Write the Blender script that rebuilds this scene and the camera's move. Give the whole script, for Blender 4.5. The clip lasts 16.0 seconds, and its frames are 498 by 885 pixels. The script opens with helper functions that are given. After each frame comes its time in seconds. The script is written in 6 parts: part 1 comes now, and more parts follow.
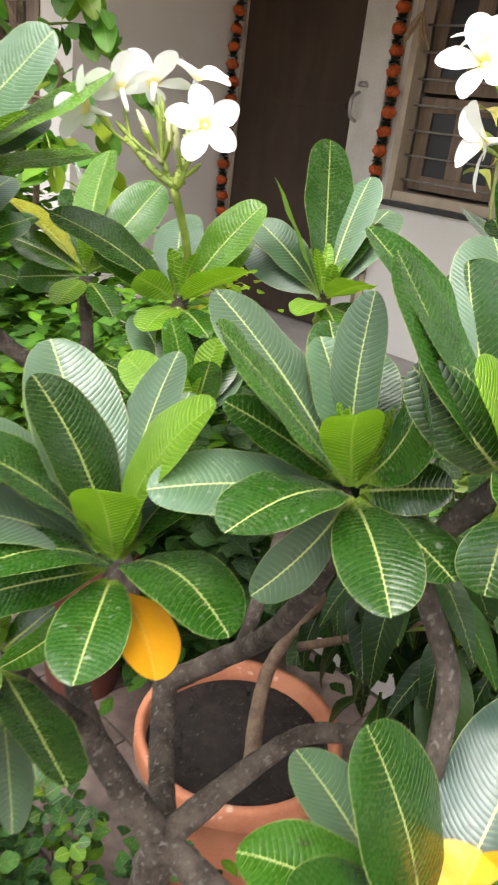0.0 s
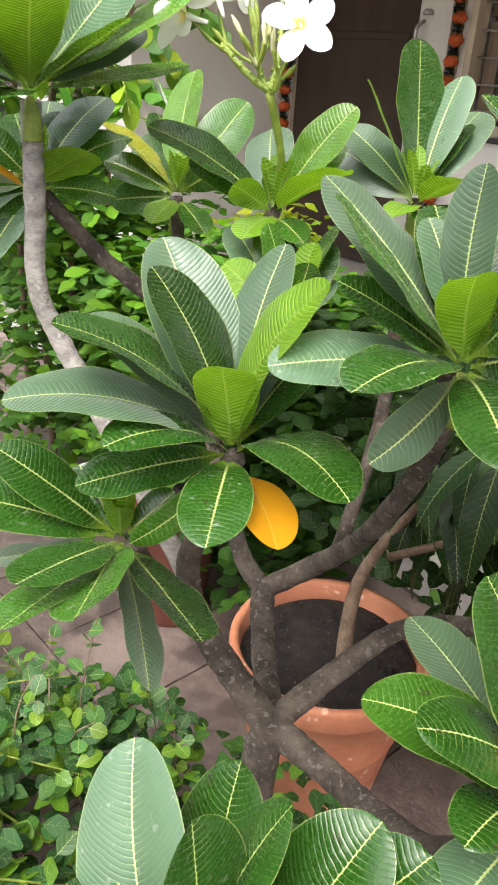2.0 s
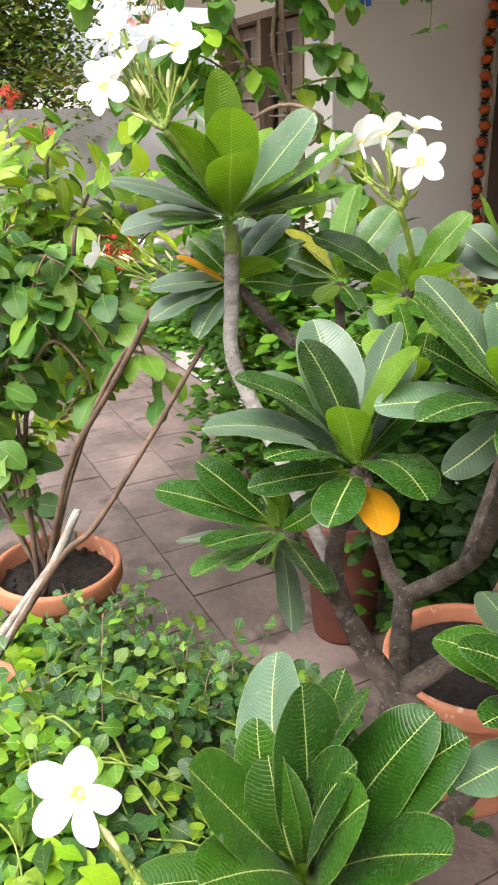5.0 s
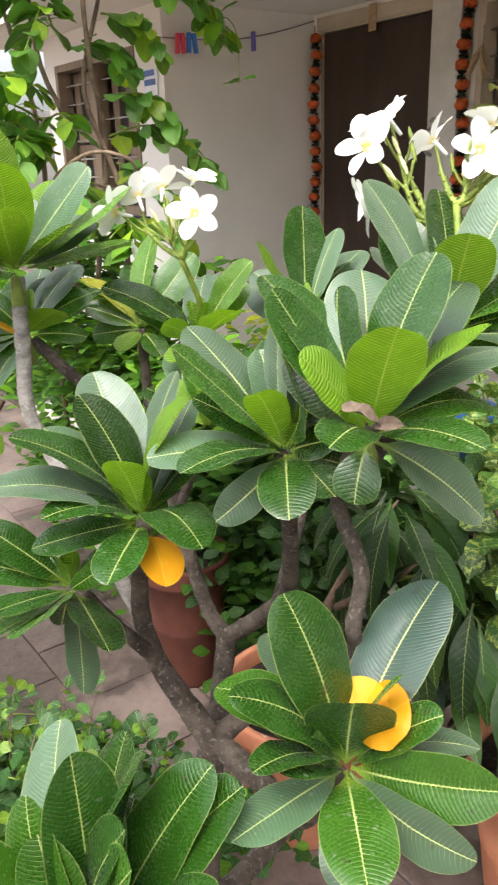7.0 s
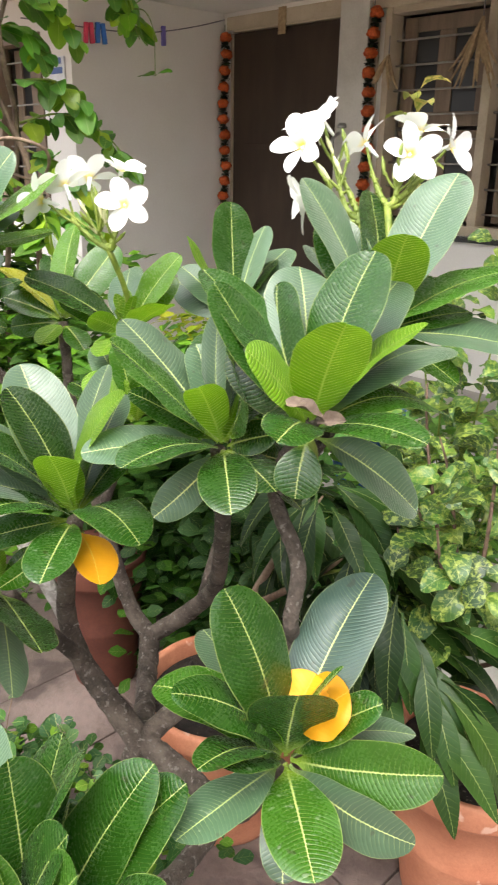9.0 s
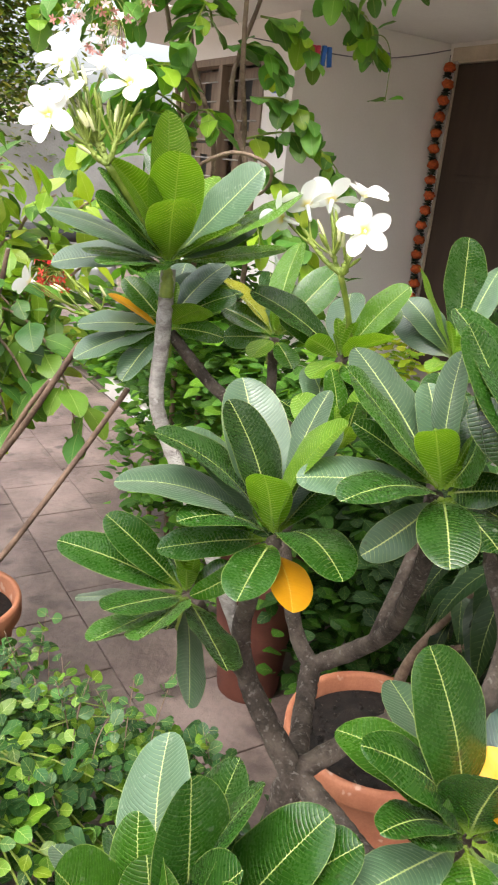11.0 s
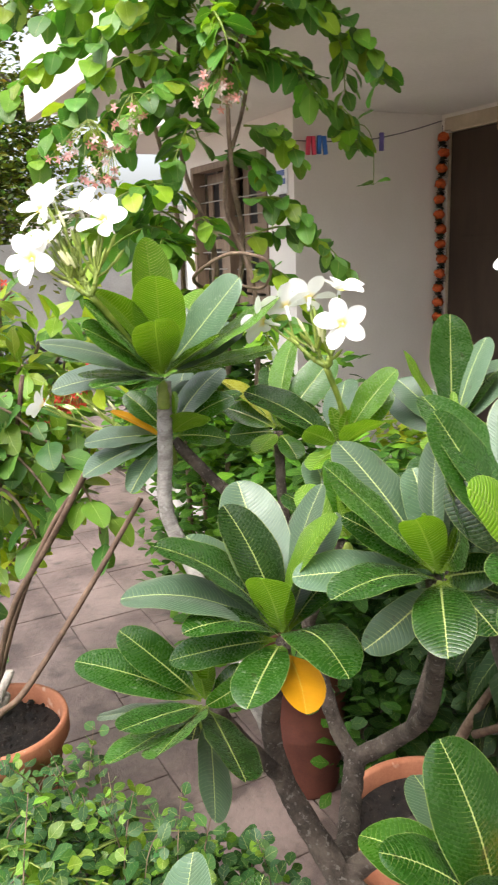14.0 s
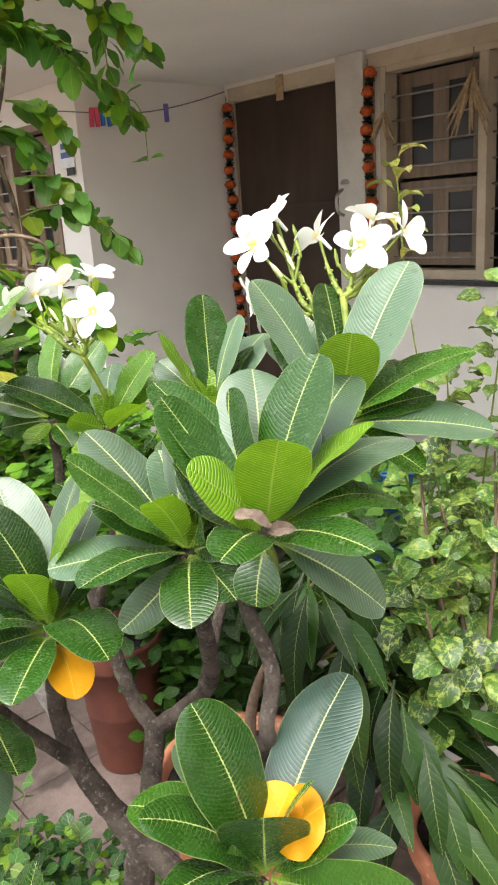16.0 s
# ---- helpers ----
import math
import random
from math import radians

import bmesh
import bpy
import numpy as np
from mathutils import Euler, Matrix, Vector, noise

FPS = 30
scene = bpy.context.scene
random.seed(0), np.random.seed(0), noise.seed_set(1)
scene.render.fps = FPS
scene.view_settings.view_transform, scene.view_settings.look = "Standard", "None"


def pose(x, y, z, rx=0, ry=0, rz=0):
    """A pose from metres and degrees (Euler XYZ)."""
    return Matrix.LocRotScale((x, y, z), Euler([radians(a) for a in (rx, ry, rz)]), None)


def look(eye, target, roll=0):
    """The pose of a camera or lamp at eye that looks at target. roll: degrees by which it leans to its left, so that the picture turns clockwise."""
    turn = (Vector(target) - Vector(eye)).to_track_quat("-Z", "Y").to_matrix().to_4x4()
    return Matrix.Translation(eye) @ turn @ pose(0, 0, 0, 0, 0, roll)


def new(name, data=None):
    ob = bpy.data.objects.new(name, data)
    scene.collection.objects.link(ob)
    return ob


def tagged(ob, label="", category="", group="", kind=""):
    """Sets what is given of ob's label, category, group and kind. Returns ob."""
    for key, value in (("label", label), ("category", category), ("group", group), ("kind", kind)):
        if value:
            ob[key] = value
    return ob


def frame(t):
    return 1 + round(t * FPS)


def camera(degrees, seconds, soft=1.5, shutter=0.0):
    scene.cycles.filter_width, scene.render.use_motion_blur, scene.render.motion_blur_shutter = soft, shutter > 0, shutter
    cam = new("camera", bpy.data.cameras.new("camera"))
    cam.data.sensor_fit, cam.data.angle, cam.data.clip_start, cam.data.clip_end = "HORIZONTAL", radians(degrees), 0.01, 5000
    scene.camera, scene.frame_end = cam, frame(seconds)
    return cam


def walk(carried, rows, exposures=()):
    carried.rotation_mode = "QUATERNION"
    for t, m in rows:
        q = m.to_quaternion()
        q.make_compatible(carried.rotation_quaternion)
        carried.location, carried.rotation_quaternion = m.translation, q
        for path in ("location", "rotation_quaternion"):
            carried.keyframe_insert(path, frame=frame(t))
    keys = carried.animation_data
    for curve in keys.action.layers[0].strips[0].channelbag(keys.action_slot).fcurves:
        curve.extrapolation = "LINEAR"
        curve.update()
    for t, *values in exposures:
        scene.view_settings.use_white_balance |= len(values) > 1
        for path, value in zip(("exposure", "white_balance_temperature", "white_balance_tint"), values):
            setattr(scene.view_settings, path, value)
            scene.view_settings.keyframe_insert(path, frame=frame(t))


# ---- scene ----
cam = camera(36.0, 16.0, soft=2.0, shutter=0.25)
PATH = [
    (0, (0.17, 0.138, 1.36), (-1.083, 1.487, 0.58), 7.2),
    (0.5, (0.24, 0.042, 1.357), (-1.076, 1.331, 0.579), 5.3),
    (1, (0.251, 0.057, 1.315), (-1.065, 1.343, 0.53), 5.1),
    (1.5, (0.245, 0.086, 1.304), (-1.083, 1.292, 0.419), 4.1),
    (2, (0.183, 0.07, 1.31), (-1.137, 1.277, 0.415), 3.9),
    (2.5, (0.237, 0.042, 1.335), (-1.146, 1.197, 0.468), 3.2),
    (3, (0.376, -0.024, 1.326), (-1.098, 1.043, 0.495), 2.5),
    (3.5, (0.427, -0.065, 1.337), (-1.163, 0.801, 0.487), 0.2),
    (3.7, (0.426, -0.075, 1.36), (-1.21, 0.702, 0.511), -0.9),
    (5.8, (0.493, -0.004, 1.416), (-1.165, 0.858, 0.703), -1.8),
    (6, (0.494, 0.004, 1.42), (-1.151, 0.892, 0.71), -1.6),
    (6.5, (0.508, 0.038, 1.42), (-1.084, 1.025, 0.72), -2.0),
    (7, (0.524, 0.073, 1.421), (-0.996, 1.17, 0.725), -1.9),
    (7.5, (0.537, 0.098, 1.418), (-0.917, 1.282, 0.722), -2.1),
    (8, (0.552, 0.114, 1.418), (-0.844, 1.362, 0.715), -1.9),
    (8.5, (0.537, 0.085, 1.421), (-0.828, 1.365, 0.716), -1.7),
    (9, (0.496, 0.042, 1.416), (-0.861, 1.333, 0.715), 1.0),
    (9.5, (0.464, 0.025, 1.411), (-0.98, 1.218, 0.708), 3.6),
    (10, (0.439, 0.009, 1.412), (-1.08, 1.112, 0.722), 4.1),
    (10.2, (0.431, 0.005, 1.413), (-1.103, 1.086, 0.724), 4.6),
    (12.3, (0.42, -0.007, 1.45), (-1.3, 0.824, 0.858), 4.8),
    (12.5, (0.426, 0.003, 1.462), (-1.303, 0.85, 0.923), 4.4),
    (13, (0.442, 0.021, 1.476), (-1.294, 0.879, 0.977), 3.9),
    (13.5, (0.454, 0.025, 1.469), (-1.281, 0.897, 0.993), 2.1),
    (14, (0.469, 0.054, 1.457), (-1.252, 0.949, 0.971), -2.2),
    (14.5, (0.503, 0.083, 1.475), (-1.135, 1.111, 0.967), -4.1),
    (15, (0.53, 0.111, 1.479), (-1.013, 1.266, 0.946), -4.0),
    (15.5, (0.546, 0.12, 1.477), (-0.94, 1.336, 0.917), -4.3),
    (16, (0.545, 0.125, 1.476), (-0.909, 1.369, 0.896), -4.0),
]
EXPOSURES = [(0.0, 1.74), (0.5, 1.79), (2.5, 1.81), (3.0, 1.74), (3.5, 1.65), (6.0, 1.66), (8.0, 1.66), (9.0, 1.73), (10.0, 1.70), (12.5, 1.58), (13.5, 1.58), (15.0, 1.66), (16.0, 1.72)]
walk(cam, [(t, look(eye, target, roll)) for t, eye, target, roll in PATH], EXPOSURES)


# ---- light ----
SUN_UP, SUN_TURN = radians(64), radians(160)
world = bpy.data.worlds.new("overcast_sky")
scene.world = world
world.use_nodes = True
wt = world.node_tree
sky = wt.nodes.new("ShaderNodeTexSky")
sky.sky_type, sky.sun_disc = "NISHITA", False
sky.sun_elevation, sky.sun_rotation = SUN_UP, SUN_TURN
sky.air_density, sky.dust_density, sky.ozone_density = 1.0, 6.0, 0.6
paler = wt.nodes.new("ShaderNodeHueSaturation")
paler.inputs["Saturation"].default_value = 0.3
wt.links.new(sky.outputs[0], paler.inputs["Color"])
backing = next(n for n in wt.nodes if n.type == "BACKGROUND")
wt.links.new(paler.outputs[0], backing.inputs[0])
backing.inputs[1].default_value = 0.15
sun = new("sun", bpy.data.lights.new("sun", "SUN"))
sun.data.energy, sun.data.angle, sun.data.color = 0.6, radians(60), (1.0, 0.95, 0.85)
sun_way = Vector((math.sin(SUN_TURN) * math.cos(SUN_UP), math.cos(SUN_TURN) * math.cos(SUN_UP), math.sin(SUN_UP)))
sun.matrix_world = look(sun_way * 20, (0, 0, 0))

# ---- node helpers ----


def nd(nt, kind, ins=None, **props):
    n = nt.nodes.new("ShaderNode" + kind)
    if "operation" in props:
        n.operation = props["operation"]
    if "data_type" in props:
        n.data_type, n.blend_type = props["data_type"], props["blend_type"]
    if "interpolation_type" in props:
        n.interpolation_type = props["interpolation_type"]
    if "attribute_name" in props:
        n.attribute_name, n.attribute_type = props["attribute_name"], props["attribute_type"]
    if "uv_map" in props:
        n.uv_map = props["uv_map"]
    for k, v in (ins or {}).items():
        if isinstance(v, bpy.types.NodeSocket):
            nt.links.new(v, n.inputs[k])
        else:
            n.inputs[k].default_value = v
    return n


def calc(nt, op, a, b=0.0, c=0.0):
    return nd(nt, "Math", {0: a, 1: b, 2: c}, operation=op).outputs[0]


def ramp(nt, value, lo, hi, to_lo=0.0, to_hi=1.0):
    return nd(nt, "MapRange", {"Value": value, "From Min": lo, "From Max": hi, "To Min": to_lo, "To Max": to_hi}, interpolation_type="SMOOTHSTEP").outputs[0]


def blend(nt, fac, a, b, mode="MIX"):
    n = nd(nt, "Mix", {0: fac}, data_type="RGBA", blend_type=mode)
    for k, v in ((6, a), (7, b)):
        if isinstance(v, bpy.types.NodeSocket):
            nt.links.new(v, n.inputs[k])
        else:
            n.inputs[k].default_value = v if len(v) == 4 else (*v, 1)
    return n.outputs[2]


def fresh(name):
    m = bpy.data.materials.new(name)
    m.use_nodes = True
    nt = m.node_tree
    return m, nt, nt.nodes["Principled BSDF"]


def grain(nt, scale, detail=4.0, space="Object", rough=0.55, stretch=None):
    co = nd(nt, "NewGeometry").outputs["Position"] if space == "World" else nd(nt, "TexCoord").outputs[space]
    if stretch:
        co = nd(nt, "Mapping", {"Vector": co, "Scale": stretch}).outputs[0]
    return nd(nt, "TexNoise", {"Vector": co, "Scale": scale, "Detail": detail, "Roughness": rough}).outputs["Fac"]


def surface(name, dark, light, scale, rough=0.7, bump=0.3, fine=None, metal=0.0, depth=0.004, stretch=None, spots=None, space="Object"):
    """A two-scale material: broad stains between two colours, fine grain over them."""
    m, nt, b = fresh(name)
    broad = grain(nt, scale, 3, space, stretch=stretch)
    small = grain(nt, fine or scale * 14, 6, space, 0.7, stretch=stretch)
    fac = ramp(nt, calc(nt, "ADD", calc(nt, "MULTIPLY", broad, 0.65), calc(nt, "MULTIPLY", small, 0.35)), 0.33, 0.67)
    colour = blend(nt, fac, dark, light)
    if spots:
        speck = grain(nt, spots[0], 2, space)
        colour = blend(nt, ramp(nt, speck, spots[1], spots[1] + (spots[3] if len(spots) > 3 else 0.06)), colour, spots[2])
    nt.links.new(colour, b.inputs["Base Color"])
    b.inputs["Metallic"].default_value = metal
    nt.links.new(calc(nt, "MULTIPLY_ADD", small, 0.25, rough - 0.12), b.inputs["Roughness"])
    bp = nd(nt, "Bump", {"Strength": bump, "Distance": depth, "Height": small})
    nt.links.new(bp.outputs[0], b.inputs["Normal"])
    return m


def leaf_surface(name, spacing, slope, rough, see_through, vein_show, rib=0.0026, speckle=0.0, island=False, mottled=None, rib_pale=0.35, gloss=0.4, relief=0.0005, margin=0.12, foot=0.0, sheen=0.0, pucker=0.002):
    """A leaf: pale midrib, fine side veins and margin from its own metric coordinates; tint from the object's colour."""
    m, nt, b = fresh(name)
    info = nd(nt, "ObjectInfo")
    own = nd(nt, "Attribute", attribute_name="tint", attribute_type="GEOMETRY").outputs["Color"] if island else info.outputs["Color"]
    chance = nd(nt, "NewGeometry").outputs["Random Per Island"] if island else info.outputs["Random"]
    metric = nd(nt, "SeparateXYZ", {0: nd(nt, "UVMap", uv_map="metric").outputs[0]})
    rel = nd(nt, "SeparateXYZ", {0: nd(nt, "UVMap", uv_map="rel").outputs[0]})
    noise_co = nd(nt, "VectorMath", {0: nd(nt, "UVMap", uv_map="metric").outputs[0], 1: nd(nt, "CombineXYZ", {0: calc(nt, "MULTIPLY", chance, 37.0), 1: calc(nt, "MULTIPLY", chance, 11.0)}).outputs[0]}, operation="ADD").outputs[0]
    broad = nd(nt, "TexNoise", {"Vector": noise_co, "Scale": 26.0, "Detail": 3.0}).outputs["Fac"]
    small = nd(nt, "TexNoise", {"Vector": noise_co, "Scale": 300.0, "Detail": 4.0}).outputs["Fac"]
    ax = calc(nt, "ABSOLUTE", calc(nt, "MULTIPLY_ADD", broad, 0.0012, calc(nt, "SUBTRACT", metric.outputs[0], 0.0006)))
    side = calc(nt, "MULTIPLY", calc(nt, "SIGN", metric.outputs[0]), 0.23)
    arc = calc(nt, "ADD", calc(nt, "MULTIPLY", ax, slope), calc(nt, "MULTIPLY", calc(nt, "MULTIPLY", ax, ax), 9.0))
    q = calc(nt, "DIVIDE", calc(nt, "SUBTRACT", metric.outputs[1], arc), spacing)
    wander = nd(nt, "TexNoise", {"Vector": noise_co, "Scale": 60.0, "Detail": 1.0}).outputs["Fac"]
    q = calc(nt, "ADD", calc(nt, "ADD", q, side), calc(nt, "ADD", calc(nt, "MULTIPLY", broad, 1.0), calc(nt, "MULTIPLY", wander, 0.45)))
    saw = calc(nt, "MULTIPLY", calc(nt, "ABSOLUTE", calc(nt, "SUBTRACT", calc(nt, "FRACT", q), 0.5)), 2.0)
    thread = nd(nt, "TexNoise", {"Vector": noise_co, "Scale": 90.0, "Detail": 2.0}).outputs["Fac"]
    vein = calc(nt, "MULTIPLY", ramp(nt, saw, 0.84, 0.98), ramp(nt, thread, 0.30, 0.62, 0.25, 1.0))
    width = calc(nt, "ADD", calc(nt, "MULTIPLY_ADD", rel.outputs[1], -0.72 * rib, rib), calc(nt, "MULTIPLY", ramp(nt, saw, 0.6, 1.0), 0.0011))
    mid = nd(nt, "MapRange", {"Value": ax, "From Min": calc(nt, "MULTIPLY", width, 0.35), "From Max": width, "To Min": 1.0, "To Max": 0.0}, interpolation_type="SMOOTHSTEP").outputs[0]
    near = nd(nt, "MapRange", {"Value": ax, "From Min": width, "From Max": calc(nt, "ADD", width, 0.013), "To Min": min(0.4, 2.4 * vein_show), "To Max": 0.0}).outputs[0]
    vein_fac = calc(nt, "MULTIPLY", vein, calc(nt, "ADD", near, vein_show))
    edge = ramp(nt, calc(nt, "ABSOLUTE", calc(nt, "SUBTRACT", calc(nt, "MULTIPLY", rel.outputs[0], 2.0), 1.0)), 0.965, 0.99)
    tone = calc(nt, "MULTIPLY_ADD", broad, 0.5, calc(nt, "MULTIPLY_ADD", chance, 0.3, 0.6))
    base = blend(nt, 1.0, own, nd(nt, "CombineColor", {0: tone, 1: tone, 2: tone}).outputs[0], "MULTIPLY")
    if mottled:
        base = blend(nt, ramp(nt, nd(nt, "TexNoise", {"Vector": noise_co, "Scale": 95.0, "Detail": 4.0, "Roughness": 0.65}).outputs["Fac"], 0.48, 0.62), base, mottled)
    pale = blend(nt, 0.62, base, (0.62, 0.68, 0.24))
    colour = blend(nt, vein_fac, base, pale)
    colour = blend(nt, calc(nt, "MULTIPLY", edge, margin), colour, pale)
    colour = blend(nt, calc(nt, "MULTIPLY", mid, 0.9), colour, blend(nt, ramp(nt, rel.outputs[1], 0.02, 0.3, rib_pale * 0.25, rib_pale), base, (0.66, 0.72, 0.26)))
    if foot:
        colour = blend(nt, ramp(nt, rel.outputs[1], 0.05, 0.22, foot, 0.0), colour, (0.22, 0.33, 0.035))
    if speckle:
        dots = nd(nt, "TexNoise", {"Vector": noise_co, "Scale": 110.0, "Detail": 2.0}).outputs["Fac"]
        dust = calc(nt, "MULTIPLY", ramp(nt, dots, 0.62, 0.72), calc(nt, "MULTIPLY", ramp(nt, chance, 0.35, 0.8), speckle))
        colour = blend(nt, dust, colour, (0.5, 0.52, 0.45))
        marks = nd(nt, "TexNoise", {"Vector": noise_co, "Scale": 48.0, "Detail": 2.0}).outputs["Fac"]
        colour = blend(nt, calc(nt, "MULTIPLY", ramp(nt, marks, 0.69, 0.73), 0.55), colour, (0.03, 0.03, 0.012))
    b.inputs["Specular IOR Level"].default_value = gloss
    b.inputs["Sheen Weight"].default_value, b.inputs["Sheen Roughness"].default_value = sheen, 0.35
    b.inputs["Sheen Tint"].default_value = (0.90, 0.95, 0.84, 1)
    nt.links.new(colour, b.inputs["Base Color"])
    nt.links.new(calc(nt, "MULTIPLY_ADD", small, 0.2, calc(nt, "MULTIPLY_ADD", broad, 0.16, rough - 0.18)), b.inputs["Roughness"])
    rise = calc(nt, "SUBTRACT", calc(nt, "MULTIPLY_ADD", small, 0.12, calc(nt, "MULTIPLY", calc(nt, "POWER", saw, 3.0), -0.5)), calc(nt, "MULTIPLY", mid, 0.35))
    soft = nd(nt, "Bump", {"Strength": 0.7, "Distance": pucker, "Height": wander})
    bp = nd(nt, "Bump", {"Strength": 0.85, "Distance": relief, "Height": rise, "Normal": soft.outputs[0]})
    nt.links.new(bp.outputs[0], b.inputs["Normal"])
    thin = nd(nt, "BsdfTranslucent", {"Color": blend(nt, 1.0, colour, (1.5, 1.5, 0.6), "MULTIPLY")})
    mixed = nd(nt, "MixShader", {0: see_through, 1: b.outputs[0], 2: thin.outputs[0]})
    nt.links.new(mixed.outputs[0], nt.nodes["Material Output"].inputs[0])
    return m


LEAF = leaf_surface("frangipani_leaf", 0.0050, 0.24, 0.27, 0.24, 0.17, rib=0.0019, speckle=0.22, rib_pale=0.66, gloss=0.7, relief=0.00055, margin=0.45, foot=0.75, sheen=0.06, pucker=0.0014)
# mature leaf again, sky sheen added by sheen weight and the s and t tints
SHEEN_LEAF = leaf_surface("sheen_frangipani_leaf", 0.0050, 0.24, 0.34, 0.08, 0.18, rib=0.0019, speckle=0.2, rib_pale=0.75, gloss=0.9, relief=0.0006, margin=0.4, foot=0.6, sheen=0.55, pucker=0.0014)
YELLOW_LEAF = leaf_surface("yellow_frangipani_leaf", 0.0056, 0.24, 0.4, 0.25, 0.03, rib=0.0015, speckle=0.0, rib_pale=0.25, gloss=0.4, relief=0.0002, margin=0.1)
YOUNG_LEAF = leaf_surface("young_frangipani_leaf", 0.0046, 0.16, 0.40, 0.30, 0.95, rib=0.0024, rib_pale=0.25, gloss=0.4, relief=0.0022, margin=0.3, foot=0.4)
SMALL_LEAF = leaf_surface("garden_leaf", 0.009, 0.9, 0.40, 0.36, 0.12, rib=0.0010, gloss=0.46)
MANGO_LEAF = leaf_surface("mango_leaf", 0.011, 0.7, 0.42, 0.2, 0.045, rib=0.0010, rib_pale=0.3, gloss=0.3)
MOTTLED_LEAF = leaf_surface("mottled_leaf", 0.011, 0.9, 0.38, 0.12, 0.15, rib=0.0010, mottled=(0.26, 0.33, 0.06), gloss=0.5)
MASS_LEAF = leaf_surface("mass_leaf", 0.012, 0.9, 0.55, 0.28, 0.08, rib=0.0006, rib_pale=0.15, island=True, gloss=0.22)
BARK = surface("grey_bark", (0.045, 0.032, 0.024), (0.175, 0.136, 0.108), 26, 0.88, 1.0, 150, depth=0.012, spots=(130, 0.58, (0.21, 0.18, 0.155), 0.1))
PALE_BARK = surface("pale_ringed_bark", (0.24, 0.21, 0.19), (0.52, 0.48, 0.44), 30, 0.85, 1.0, 170, depth=0.008, stretch=(1, 1, 2.5), spots=(60, 0.6, (0.5, 0.47, 0.44)))
TWIG = surface("brown_twig", (0.12, 0.075, 0.05), (0.30, 0.21, 0.145), 20, 0.8, 0.6, 160)
DARK_TWIG = surface("dark_brown_stick", (0.07, 0.04, 0.026), (0.19, 0.12, 0.08), 20, 0.8, 0.6, 160)
PALE_TWIG = surface("grey_cut_wood", (0.2, 0.17, 0.14), (0.42, 0.38, 0.33), 25, 0.85, 0.6, 200)
GREEN_STEM = surface("green_stem", (0.12, 0.175, 0.018), (0.25, 0.31, 0.05), 40, 0.5, 0.3, 300)
HUSK = surface("dry_leaf_husk", (0.11, 0.075, 0.055), (0.27, 0.20, 0.15), 30, 0.85, 0.6, 220)
# terracotta with the deep shade behind the branches put into its colour
CLAY_SHADED = surface("shaded_terracotta", (0.085, 0.023, 0.014), (0.15, 0.045, 0.027), 9, 0.8, 0.25, 150)
CLAY = surface("terracotta", (0.38, 0.13, 0.065), (0.54, 0.22, 0.12), 9, 0.72, 0.25, 150, spots=(26, 0.66, (0.6, 0.36, 0.26)))
SOIL = surface("dark_soil", (0.007, 0.005, 0.004), (0.038, 0.025, 0.019), 30, 0.95, 1.0, 220, depth=0.012, spots=(120, 0.66, (0.13, 0.1, 0.08)))
PLASTER = surface("white_plaster", (0.78, 0.735, 0.68), (0.86, 0.825, 0.775), 1.3, 0.8, 0.15, 70)
PORCH = surface("worn_cement", (0.36, 0.335, 0.31), (0.50, 0.47, 0.44), 2.5, 0.85, 0.3, 50)
SOFFIT = surface("grey_white_soffit", (0.72, 0.685, 0.64), (0.82, 0.785, 0.74), 0.9, 0.85, 0.1, 50)
FLOOR = surface("stone_tile", (0.078, 0.053, 0.046), (0.215, 0.16, 0.142), 4.0, 0.5, 0.9, 42, depth=0.006, spots=(7, 0.56, (0.07, 0.05, 0.043), 0.12), space="World")
GROUT = surface("dark_joint", (0.035, 0.028, 0.022), (0.09, 0.07, 0.06), 12, 0.95, 0.5, 120)
EARTH = surface("bare_earth", (0.09, 0.065, 0.05), (0.2, 0.155, 0.125), 3, 0.95, 0.6, 60)
CONCRETE = surface("grey_render", (0.22, 0.21, 0.2), (0.35, 0.34, 0.32), 1.5, 0.9, 0.4, 40)
CREAM = surface("cream_paint", (0.42, 0.34, 0.24), (0.56, 0.47, 0.35), 5, 0.55, 0.15, 90)
DOOR_WHITE = surface("off_white_paint", (0.5, 0.47, 0.42), (0.64, 0.61, 0.56), 4, 0.5, 0.15, 80)
DARK_WOOD = surface("dark_brown_wood", (0.034, 0.020, 0.012), (0.058, 0.036, 0.023), 2, 0.8, 0.15, 40, stretch=(3, 3, 0.7))
SHADE_WOOD = surface("brown_shutter_paint", (0.17, 0.12, 0.082), (0.27, 0.195, 0.135), 4, 0.55, 0.2, 60, stretch=(6, 6, 0.7))
GRANITE = surface("black_granite", (0.012, 0.012, 0.013), (0.035, 0.035, 0.036), 40, 0.25, 0.05, 300)
ORANGE = surface("marigold_petals", (0.42, 0.05, 0.010), (0.76, 0.16, 0.03), 60, 0.75, 0.8, 260, depth=0.006)
DARK_GREEN = surface("garland_leaf", (0.012, 0.02, 0.008), (0.03, 0.045, 0.015), 50, 0.7, 0.4, 200)
METAL = surface("brushed_steel", (0.35, 0.34, 0.33), (0.5, 0.49, 0.48), 20, 0.4, 0.1, 200, metal=1.0)
IRON = surface("painted_iron", (0.24, 0.22, 0.195), (0.36, 0.335, 0.3), 20, 0.5, 0.1, 200)
